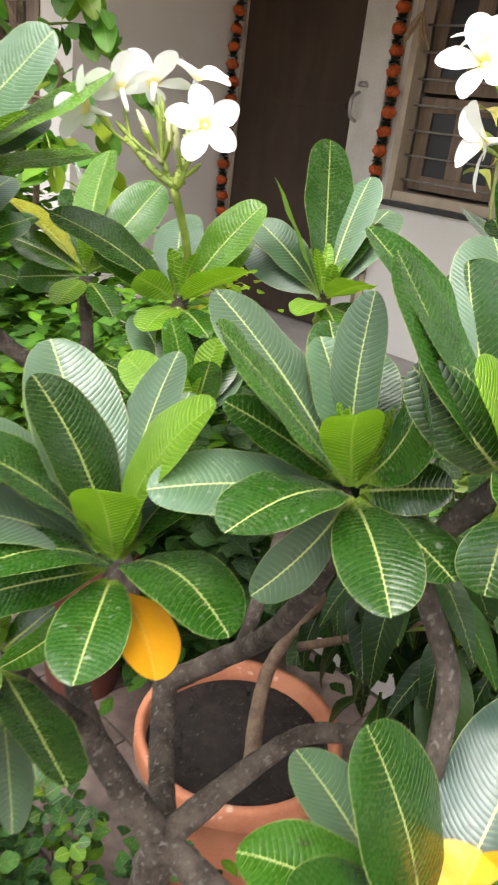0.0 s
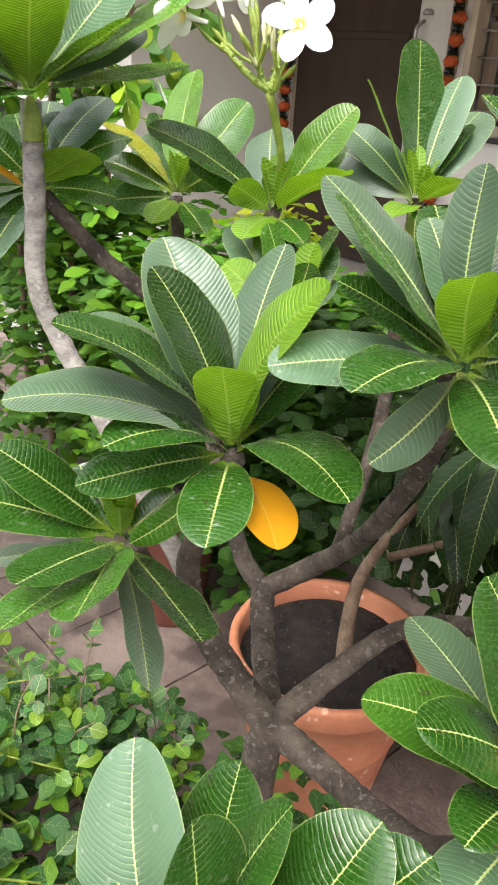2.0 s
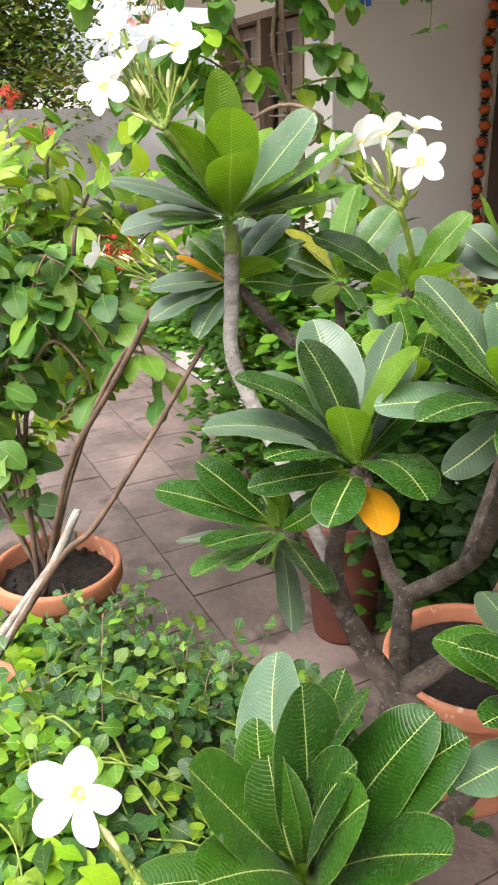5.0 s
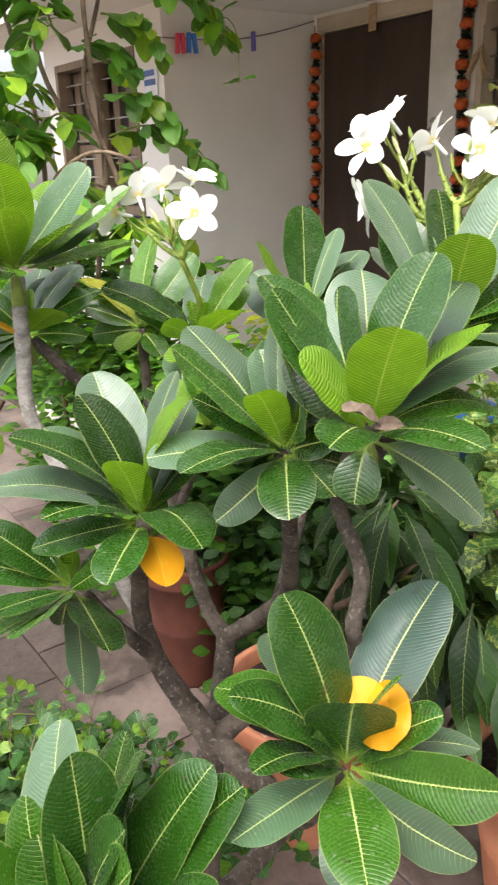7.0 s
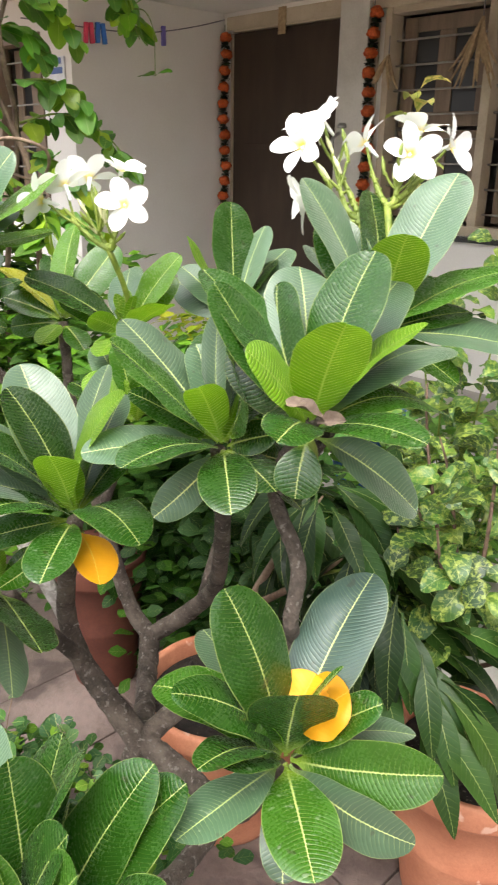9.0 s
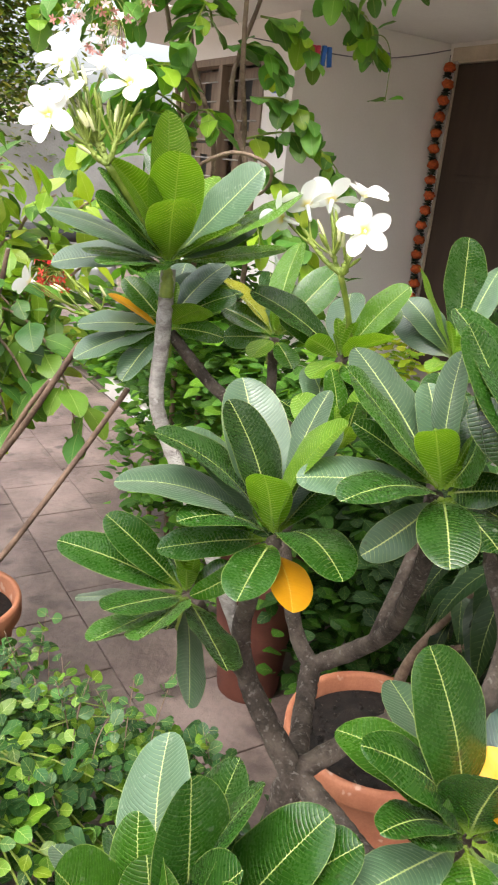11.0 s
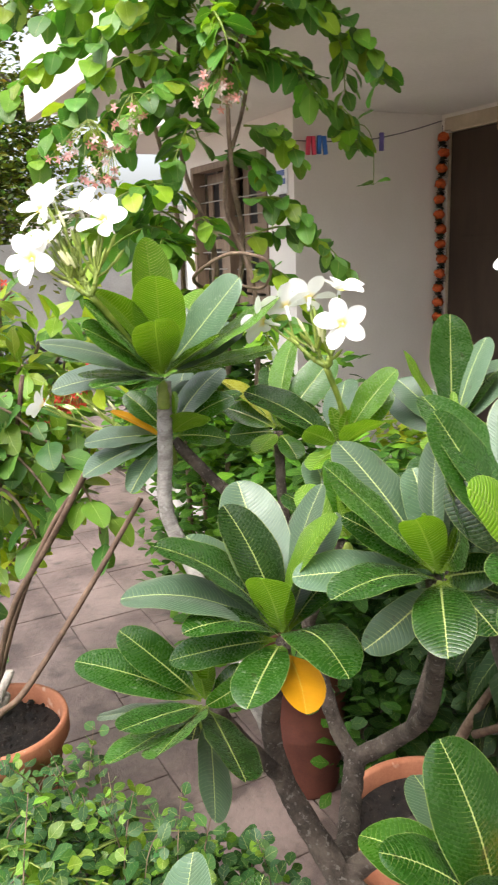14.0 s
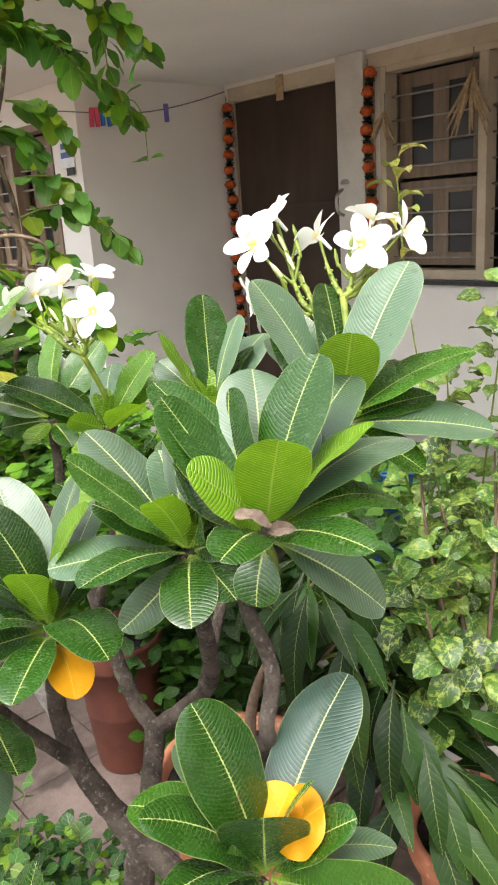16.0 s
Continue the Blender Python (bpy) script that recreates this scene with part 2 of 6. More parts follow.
CORD = surface("grey_cord", (0.12, 0.11, 0.12), (0.25, 0.23, 0.25), 80, 0.8, 0.3, 400)
PINK = surface("creeper_petal_pink", (0.66, 0.24, 0.22), (0.82, 0.52, 0.48), 40, 0.6, 0.1, 200)
RED = surface("ixora_petal_red", (0.6, 0.03, 0.025), (0.78, 0.09, 0.06), 40, 0.6, 0.1, 200)
STRAW = surface("dry_straw", (0.3, 0.2, 0.11), (0.48, 0.35, 0.2), 50, 0.85, 0.4, 300)


def plain(name, colour, rough=0.5, metal=0.0):
    return surface(name, tuple(c * 0.85 for c in colour), tuple(min(1, c * 1.1) for c in colour), 12, rough, 0.05, 150, metal)


RED_PLASTIC, BLUE_PLASTIC, VIOLET_PLASTIC = plain("red_plastic", (0.7, 0.06, 0.12)), plain("blue_plastic", (0.03, 0.16, 0.55)), plain("violet_plastic", (0.14, 0.11, 0.4))
RED_PAINT, BLACK_RUBBER, BLACK_PAINT = plain("red_enamel", (0.5, 0.02, 0.02), 0.25), plain("black_rubber", (0.02, 0.02, 0.02), 0.8), plain("black_enamel", (0.015, 0.015, 0.017), 0.3)
SIGN_WHITE, SIGN_BLUE, SIGN_BLACK = plain("sign_white", (0.75, 0.76, 0.78)), plain("sign_blue", (0.08, 0.14, 0.36)), plain("sign_black", (0.03, 0.03, 0.03))


def petal_surface():
    m, nt, b = fresh("white_petal")
    rel = nd(nt, "SeparateXYZ", {0: nd(nt, "UVMap", uv_map="rel").outputs[0]})
    soft = grain(nt, 120, 3)
    glow = ramp(nt, calc(nt, "MULTIPLY_ADD", soft, 0.06, rel.outputs[1]), 0.1, 0.34, 1.0, 0.0)
    nt.links.new(blend(nt, glow, (0.9, 0.9, 0.88), (0.86, 0.66, 0.03)), b.inputs["Base Color"])
    b.inputs["Roughness"].default_value = 0.45
    thin = nd(nt, "BsdfTranslucent", {"Color": (0.85, 0.85, 0.78, 1)})
    mixed = nd(nt, "MixShader", {0: 0.25, 1: b.outputs[0], 2: thin.outputs[0]})
    nt.links.new(mixed.outputs[0], nt.nodes["Material Output"].inputs[0])
    return m


PETAL = petal_surface()


def glass_surface():
    m, nt, b = fresh("window_glass")
    b.inputs["Base Color"].default_value = (0.02, 0.02, 0.02, 1)
    b.inputs["Roughness"].default_value = 0.3
    return m


GLASS = glass_surface()

# ---- mesh helpers ----


class Soup:
    """Collects vertices and faces of one mesh."""

    def __init__(self):
        self.v, self.f, self.rel, self.metric, self.tint = [], [], [], [], []

    def add(self, verts, faces, rel=None, metric=None, tint=None):
        n = len(self.v)
        self.v += [tuple(map(float, p)) for p in verts]
        self.f += [tuple(i + n for i in face) for face in faces]
        self.rel += list(rel) if rel is not None else [(0.5, 0.5)] * len(verts)
        self.metric += list(metric) if metric is not None else [(0.01, 0.0)] * len(verts)
        self.tint += [tint or (1, 1, 1, 1)] * len(verts)
        return self

    def tube(self, points, radii, sides=10, sub=5, wobble=0.0, seed=0, cap=True):
        pts, rr = glide(points, radii, sub)
        rng = random.Random(seed)
        verts, faces, side = [], [], None
        for i, p in enumerate(pts):
            ahead = (pts[min(i + 1, len(pts) - 1)] - pts[max(i - 1, 0)]).normalized()
            if side is None:
                side = ahead.orthogonal().normalized()
            side = (side - ahead * side.dot(ahead)).normalized()
            over = ahead.cross(side)
            for k in range(sides):
                a = 2 * math.pi * k / sides
                r = rr[i] * (1 + wobble * (rng.random() - 0.5) * 2)
                verts.append(p + side * (r * math.cos(a)) + over * (r * math.sin(a)))
        for i in range(len(pts) - 1):
            for k in range(sides):
                a, b = i * sides + k, i * sides + (k + 1) % sides
                faces.append((a, b, b + sides, a + sides))
        if cap:
            faces += [tuple(range(sides - 1, -1, -1)), tuple(range((len(pts) - 1) * sides, len(pts) * sides))]
        return self.add(verts, faces)

    def lathe(self, profile, at=(0, 0, 0), sides=32, close=False, wobble=0.0):
        verts, faces = [], []
        for i, (r, z) in enumerate(profile):
            for k in range(sides):
                a = 2 * math.pi * k / sides
                w = 1 + wobble * math.sin(3 * a + i)
                verts.append((at[0] + r * w * math.cos(a), at[1] + r * w * math.sin(a), at[2] + z))
        for i in range(len(profile) - 1):
            for k in range(sides):
                a, b = i * sides + k, i * sides + (k + 1) % sides
                faces.append((a, b, b + sides, a + sides))
        if close:
            faces += [tuple(range(sides - 1, -1, -1)), tuple(range((len(profile) - 1) * sides, len(profile) * sides))]
        return self.add(verts, faces)

    def box(self, x0, x1, y0, y1, z0, z1, bevel=0.0):
        bm = bmesh.new()
        bmesh.ops.create_cube(bm, size=1)
        for v in bm.verts:
            v.co = ((x0 + x1) / 2 + v.co.x * (x1 - x0), (y0 + y1) / 2 + v.co.y * (y1 - y0), (z0 + z1) / 2 + v.co.z * (z1 - z0))
        if bevel:
            bmesh.ops.bevel(bm, geom=bm.edges[:], offset=bevel, segments=2, affect="EDGES", profile=0.6)
        bm.verts.index_update()
        self.add([v.co for v in bm.verts], [[v.index for v in f.verts] for f in bm.faces])
        bm.free()
        return self

    def ball(self, at, radius, seed=0, rough=0.1, rings=6, sides=9, squash=1.0):
        rng = random.Random(seed)
        verts, faces = [], []
        for i in range(rings + 1):
            th = math.pi * i / rings
            for k in range(sides):
                a = 2 * math.pi * k / sides
                r = radius * (1 + rough * (rng.random() - 0.5) * 2)
                verts.append((at[0] + r * math.sin(th) * math.cos(a), at[1] + r * math.sin(th) * math.sin(a), at[2] + r * math.cos(th) * squash))
        for i in range(rings):
            for k in range(sides):
                a, b = i * sides + k, i * sides + (k + 1) % sides
                faces.append((a, a + sides, b + sides, b))
        return self.add(verts, faces)

    def mesh(self, name, smooth=True):
        me = bpy.data.meshes.new(name)
        me.from_pydata(self.v, [], self.f)
        loops = np.empty(len(me.loops), dtype=np.int32)
        me.loops.foreach_get("vertex_index", loops)
        for key, values in (("rel", self.rel), ("metric", self.metric)):
            layer = me.uv_layers.new(name=key)
            layer.data.foreach_set("uv", np.array(values, dtype=np.float32)[loops].ravel())
        if any(t != (1, 1, 1, 1) for t in self.tint[:1] + self.tint[-1:]):
            layer = me.color_attributes.new("tint", "FLOAT_COLOR", "POINT")
            layer.data.foreach_set("color", np.array(self.tint, dtype=np.float32).ravel())
        me.polygons.foreach_set("use_smooth", [smooth] * len(me.polygons))
        me.update()
        return me


def glide(points, radii, sub):
    """A smooth line through the points, with its radii."""
    pts = [Vector(p) for p in points]
    if len(pts) < 3 or sub < 2:
        return pts, list(radii)
    out, rr = [], []
    for i in range(len(pts) - 1):
        a, b, c, d = pts[max(i - 1, 0)], pts[i], pts[i + 1], pts[min(i + 2, len(pts) - 1)]
        for k in range(sub):
            t = k / sub
            out.append(0.5 * (2 * b + (c - a) * t + (2 * a - 5 * b + 4 * c - d) * t * t + (3 * b - a - 3 * c + d) * t**3))
            rr.append(radii[i] + (radii[i + 1] - radii[i]) * t)
    return out + [pts[-1]], rr + [radii[-1]]


def part(name, me, material, parent=None, label="", at=None):
    """One mesh object under a thing, or under a part."""
    ob = new(name, me)
    if not me.materials:
        me.materials.append(material)
    ob.parent = parent
    if at is not None:
        ob.matrix_basis = at
    if label:
        ob["label"] = label
    return ob


def thing(name, label, category, at=(0, 0, 0), group="", kind=""):
    ob = new(name)
    ob.empty_display_size = 0.05
    ob.location = at
    return tagged(ob, label, category, group, kind)


def solid(name, me, material, label, category="", group="", kind="structure"):
    ob = new(name, me)
    me.materials.append(material)
    return tagged(ob, label, category, group, kind)


def axes_pose(at, ahead, normal):
    """A pose whose y runs ahead and whose z is nearest to the normal."""
    y = Vector(ahead).normalized()
    z = Vector(normal) - y * Vector(normal).dot(y)
    z = z.normalized() if z.length > 1e-5 else y.orthogonal().normalized()
    x = y.cross(z)
    return Matrix(((x.x, y.x, z.x, at[0]), (x.y, y.y, z.y, at[1]), (x.z, y.z, z.z, at[2]), (0, 0, 0, 1)))


def blade(soup, long, wide, bend=18.0, fold=0.2, petiole=0.1, peak=0.6, sharp=0.0, rows=16, half=4, ripple=0.0, seed=0, m=None, curl=0.12, tint=None, notch=0.0, tip_fold=0.0, full=0.0):
    """A leaf or petal along +y from the origin, upper side +z, as a bent and folded grid. sharp: 0 a round tip, 1 a pointed one."""
    rng = random.Random(seed)
    phase, lift = rng.random() * 6, rng.uniform(0.7, 1.3)
    ss = [0.5 - 0.5 * math.cos(math.pi * i / rows) if i > rows * 0.55 else i / rows * 0.5 * (1 - math.cos(math.pi * 0.55)) / 0.55 for i in range(rows + 1)]
    line, y, z, last = [], 0.0, 0.0, 0.0
    for s in ss:
        a = radians(bend) * (s - 0.5)
        y, z = y + math.cos(a) * (s - last), z - math.sin(a) * (s - last)
        line.append((y, z, a))
        last = s
    scale = long / math.hypot(line[-1][0], line[-1][1])
    turn = math.atan2(line[-1][1], line[-1][0])
    verts, faces, rel, metric = [], [], [], []
    cols = 2 * half + 1
    for s, (y, z, a) in zip(ss, line):
        y, z = (y * math.cos(turn) + z * math.sin(turn)) * scale, (z * math.cos(turn) - y * math.sin(turn)) * scale
        b = (s - petiole) / (1 - petiole)
        if b <= 0:
            w = 0.0024 if wide > 0.03 else 0.0009
        elif b < peak:
            w = wide / 2 * math.sin(math.pi / 2 * b / peak) ** (0.86 + 0.4 * sharp - full)
        else:
            c = (b - peak) / (1 - peak)
            w = wide / 2 * ((1 - sharp) * math.sqrt(max(0, 1 - c ** (2 + 2.5 * full))) + sharp * (1 - c**1.4) ** 0.85)
        w = max(w, 0.0024 if b < 0.2 and wide > 0.03 else 0.0004)
        for k in range(-half, half + 1):
            u = k / half
            up = w * (fold * abs(u) - curl * lift * u * u) + ripple * wide * abs(u) ** 1.5 * math.sin(s * 17 + phase + (2 if u > 0 else 0))
            up -= tip_fold * long * max(0, s - 0.7) ** 2
            verts.append((u * w, y + (-notch * long * (1 - abs(u)) if s == 1 else 0), z + up))
            rel.append((0.5 + 0.5 * u, s))
            metric.append((u * w, s * long))
    for i in range(len(ss) - 1):
        for k in range(cols - 1):
            a = i * cols + k
            faces.append((a, a + 1, a + 1 + cols, a + cols))
    if m is not None:
        verts = [m @ Vector(p) for p in verts]
    return soup.add(verts, faces, rel, metric, tint)


# ---- house and ground ----
GROUND = Soup().add([(-400, -400, -0.02), (400, -400, -0.02), (400, 400, -0.02), (-400, 400, -0.02)], [(0, 1, 2, 3)])
solid("ground", GROUND.mesh("ground"), EARTH, "bare brown earth of the garden", "ground")
solid("path_bed", Soup().box(-6.0, 6.0, -0.5, 1.62, -0.018, -0.006).mesh("path_bed", False), GROUT, "dark mortar bed between the path's stone tiles", "path")
solid("porch_floor", Soup().box(-4.0, 3.4, 1.62, 6.2, -0.2, 0.1, 0.008).mesh("porch_floor", False), PORCH, "grey cement porch floor one low step above the path", "floor")
solid("plinth", Soup().box(-5.97, -4.004, 2.82, 6.2, -0.2, 0.1, 0.008).mesh("plinth", False), PORCH, "grey cement plinth under the projecting room", "plinth")
solid("courtyard_paving", Soup().box(-9.0, -4.004, 1.624, 2.816, -0.019, -0.001).mesh("courtyard_paving", False), FLOOR, "worn pinkish-grey cement paving where the motorcycle stands", "paving")

WALL_Y, SIDE_X, BLOCK_Y = 4.1, -4.1, 2.84


def wall_with_openings(name, x0, x1, y0, y1, z0, z1, holes, material, label):
    s = Soup()
    xs = sorted({x0, x1, *[h[0] for h in holes], *[h[1] for h in holes]})
    for a, b in zip(xs, xs[1:]):
        cuts = sorted([(h[2], h[3]) for h in holes if h[0] <= a and b <= h[1]])
        z = z0
        for lo, hi in cuts:
            if lo > z:
                s.box(a, b, y0, y1, z, lo)
            z = hi
        if z < z1:
            s.box(a, b, y0, y1, z, z1)
    return solid(name, s.mesh(name, False), material, label, "wall")


wall_with_openings("wall_north", SIDE_X, 3.4, WALL_Y, WALL_Y + 0.23, 0.1, 2.35, [(-4.02, -2.70, 0.1, 2.25), (-2.66, -1.24, 1.0, 2.25)], PLASTER, "white plastered house wall under the porch with door and window")
wall_with_openings("wall_block", -5.95, SIDE_X, BLOCK_Y, BLOCK_Y + 0.23, 0.1, 2.35, [(-5.75, -4.46, 1.06, 2.14)], PLASTER, "white plastered front wall of the projecting room")
solid("wall_side", Soup().box(SIDE_X - 0.23, SIDE_X, BLOCK_Y + 0.23, WALL_Y + 0.23, 0.1, 2.35).mesh("wall_side", False), PLASTER, "white plastered side wall beside the house door", "wall")
solid("wall_west", Soup().box(-5.95, -5.72, BLOCK_Y + 0.23, 6.4, 0.1, 2.35).mesh("wall_west", False), PLASTER, "white plastered end wall of the house", "wall")
solid("wall_back", Soup().box(-5.95, 3.4, 6.2, 6.43, 0.1, 2.35).mesh("wall_back", False), PLASTER, "plain inner wall that closes the dark rooms", "wall")
solid("wall_east", Soup().box(3.4, 3.63, 1.5, 6.43, -0.02, 2.35).mesh("wall_east", False), PLASTER, "plain white wall at the end of the porch", "wall")
solid("ceiling", Soup().box(-4.795, 3.63, 1.34, 6.43, 2.352, 2.50, 0.006).mesh("ceiling", False), SOFFIT, "grey-white flat concrete porch ceiling slab", "ceiling")
solid("ceiling_fascia", Soup().box(-4.78, 3.63, 1.28, 1.338, 2.30, 2.74, 0.006).mesh("ceiling_fascia", False), PLASTER, "white upstand along the porch roof edge", "roof edge")
solid("roof_west", Soup().box(-6.6, -4.80, 2.3, 6.43, 2.352, 2.47, 0.006).mesh("roof_west", False), SOFFIT, "grey concrete sunshade over the end room", "roof edge")


def house_door():
    d = thing("door_1", "dark brown wooden house door standing in its cream frame", "door", (-3.36, WALL_Y, 0.1), kind="structure")
    x0, x1, y = -4.02 + 3.36, -2.70 + 3.36, 0.0
    f = Soup().box(x0 + 0.002, x0 + 0.012, y - 0.006, y + 0.12, 0, 2.118).box(x0 + 0.03, x1 - 0.05, y - 0.012, y + 0.12, 2.122, 2.149)
    f.box(x1 - 0.05, x1 - 0.002, y - 0.012, y + 0.12, 0, 2.1)
    part("door_frame", f.mesh("door_frame", False), CREAM, d, "cream painted wooden frame")
    leaf = Soup().box(x0 + 0.014, x0 + 1.03, y + 0.012, y + 0.05, 0.01, 2.118, 0.004)
    part("door_leaf", leaf.mesh("door_leaf", False), DARK_WOOD, d, "dark brown closed door leaf")
    rails = Soup().box(x0 + 0.14, x0 + 0.95, y + 0.004, y + 0.014, 1.36, 1.40, 0.003).box(x0 + 0.14, x0 + 0.95, y + 0.004, y + 0.014, 0.3, 0.36, 0.003)
    part("rail", rails.mesh("rail", False), DARK_WOOD, d)
    post = Soup().box(x0 + 1.035, x1 - 0.06, y - 0.04, y + 0.1, 0.0, 2.246, 0.006)
    leaf_b = part("side_post", post.mesh("side_post", False), DOOR_WHITE, d, "off-white post beside the door leaf")
    h = Soup().tube([(x0 + 1.075, y - 0.04, 1.30), (x0 + 1.07, y - 0.09, 1.33), (x0 + 1.07, y - 0.095, 1.42), (x0 + 1.075, y - 0.04, 1.46)], [0.011] * 4, 8)
    h.lathe([(0.0, 0.0), (0.032, 0.0), (0.034, 0.012), (0.02, 0.03), (0.0, 0.03)], (x0 + 1.10, y - 0.042, 1.49), 16)
    part("handle", h.mesh("handle"), METAL, leaf_b, "dull steel pull handle with a lock above")
    return d


house_door()
solid("lintel_band", Soup().box(-4.05, -1.2, WALL_Y - 0.018, WALL_Y - 0.002, 2.235, 2.32, 0.003).mesh("lintel_band", False), CREAM, "cream painted band over the door and window", "trim")


def house_window(name, x0, x1, z0, z1, y, leaves, label, paint):
    w = thing(name, label, "window", ((x0 + x1) / 2, y, z0), kind="structure")
    cx = (x0 + x1) / 2
    f = Soup()
    for a, b, c, d in ((x0, x0 + 0.05, z0, z1), (x1 - 0.05, x1, z0, z1), (x0 + 0.05, x1 - 0.05, z0, z0 + 0.055), (x0 + 0.05, x1 - 0.05, z1 - 0.05, z1)):
        f.box(a - cx + 0.002, b - cx - 0.002, -0.012, 0.1, c - z0, d - z0, 0.003)
    frame_ob = part("window_frame", f.mesh("window_frame", False), paint, w, "painted wooden window frame")
    n = leaves
    for i in range(1, n):
        x = x0 + (x1 - x0) * i / n - cx
        part("mullion", Soup().box(x - 0.028, x + 0.028, -0.008, 0.09, 0.05, z1 - z0 - 0.05, 0.003).mesh("mullion", False), paint, frame_ob)
    for i in range(n):
        a, b = x0 + (x1 - x0) * i / n - cx + 0.05, x0 + (x1 - x0) * (i + 1) / n - cx - 0.05
        m = (z1 - z0)
        for lo, hi in ((0.07, m * 0.46), (m * 0.46 + 0.02, m - 0.06)):
            sh = Soup().box(a, a + 0.09, 0.12, 0.15, lo, hi, 0.004).box(b - 0.09, b, 0.12, 0.15, lo, hi, 0.004)
            sh.box(a + 0.09, b - 0.09, 0.12, 0.15, lo, lo + 0.08, 0.004).box(a + 0.09, b - 0.09, 0.12, 0.15, hi - 0.08, hi, 0.004)
            sh.box((a + b) / 2 - 0.06, (a + b) / 2 + 0.05, 0.122, 0.148, lo + 0.08, hi - 0.08, 0.004)
            part("shutter", sh.mesh("shutter", False), SHADE_WOOD, w, "brown framed casement behind the grille")
            part("pane", Soup().box(a + 0.085, b - 0.085, 0.133, 0.138, lo + 0.07, hi - 0.07).mesh("pane", False), GLASS, w, "dark window glass")
        k = 0
        z = 0.12
        while z < m - 0.08:
            part("grille_bar", Soup().tube([(a - 0.03, 0.055, z), (b + 0.03, 0.055, z)], [0.006, 0.006], 6).mesh("grille_bar"), IRON, w)
            z += 0.135
            k += 1
    part("window_sill", Soup().box(x0 - cx - 0.06, x1 - cx + 0.06, -0.05, 0.1, -0.032, -0.003, 0.004).mesh("window_sill", False), GRANITE, w, "black granite sill")
    return w


house_window("window_1", -2.66, -1.24, 1.0, 2.25, WALL_Y, 2, "cream framed house window with brown casements and iron bars", CREAM)
house_window("window_2", -5.75, -4.46, 1.06, 2.14, BLOCK_Y, 2, "dark barred window of the projecting room", SHADE_WOOD)


def garland(x, z_top, z_low, seed):
    g = thing("garland", "orange marigold garland with dark leaves hanging beside the door", "garland", (x, WALL_Y - 0.05, z_top), "garlands at the door")
    rng = random.Random(seed)
    n = int((z_top - z_low) / 0.106)
    heads = [Soup().ball((0, 0, 0), 0.039, s, 0.22, 10, 16, 0.84).mesh("marigold") for s in range(3)]
    tufts = []
    for s in range(2):
        tuft = Soup()
        r2 = random.Random(s)
        for k in range(30):
            a = k * 2.4
            blade(tuft, 0.040, 0.034, 20, 0.2, 0.05, 0.5, 0.8, 5, 1, m=axes_pose((0, 0, 0), (math.cos(a), math.sin(a), r2.uniform(-1.0, 1.0)), (0, 0, 1)))
        tufts.append(tuft.mesh("leaf_tuft"))
    part("string", Soup().tube([(0, 0, 0.05), (0, 0, z_low - z_top)], [0.003, 0.003], 6).mesh("string"), CORD, g)
    for i in range(n):
        z, dx = -0.03 - i * 0.106, 0.012 * math.sin(i * 0.9 + seed) + rng.uniform(-0.006, 0.006)
        part("marigold", heads[i % 3], ORANGE, g, at=pose(dx, rng.uniform(-0.006, 0.006), z, rng.uniform(-12, 12), rng.uniform(-12, 12), rng.uniform(0, 360)))
        part("leaf_tuft", tufts[i % 2], DARK_GREEN, g, at=pose(dx, 0, z - 0.053, 0, 0, rng.uniform(0, 360)))
    return g


garland(-4.035, 2.22, 0.5, 1)
garland(-2.715, 2.24, 0.5, 2)


def hanging_bunch(at, length, n, seed):
    t = thing("dried_bunch", "dry brown seed pods tied in a hanging bunch at the window", "dried bunch", at, "dried bunches")
    rng = random.Random(seed)
    part("string", Soup().tube([(0, 0, 0.1), (0, 0, 0)], [0.003, 0.003], 6).mesh("string"), CORD, t)
    for k in range(n):
        a = rng.uniform(-1, 1)
        e = (a * length * 0.5, rng.uniform(-0.05, 0), -length * rng.uniform(0.6, 1))
        part("pod", Soup().tube([(0, 0, 0), (e[0] * 0.4, e[1], e[2] * 0.5), e], [0.006, 0.011, 0.004], 6, 3).mesh("pod"), STRAW, t)


hanging_bunch((-1.98, WALL_Y - 0.06, 2.12), 0.36, 14, 3)
hanging_bunch((-2.58, WALL_Y - 0.06, 1.98), 0.2, 8, 4)
tag = thing("door_tag", "small pale paper charm stuck above the door", "paper charm", (-3.50, WALL_Y - 0.02, 2.24))
part("strip", Soup().box(-0.035, 0.035, -0.006, 0.0, -0.07, 0.09, 0.002).mesh("strip", False), STRAW, tag)
plate = thing("number_plate", "white and blue house plate with unreadable lettering on the wall", "sign", (-4.26, BLOCK_Y - 0.012, 1.90))
part("panel", Soup().box(-0.09, 0.09, 0, 0.01, -0.08, 0.08, 0.002).mesh("panel", False), SIGN_WHITE, plate)
for k, (z, w) in enumerate(((0.055, 0.06), (0.0, 0.07))):
    part("lettering_bar", Soup().box(-w, w, -0.003, 0.0, z - 0.018, z + 0.018).mesh("lettering_bar", False), SIGN_BLUE, plate)
part("meter_tag", Soup().box(-0.01, 0.08, -0.006, 0.0, -0.13, -0.082).mesh("meter_tag", False), SIGN_BLACK, plate)

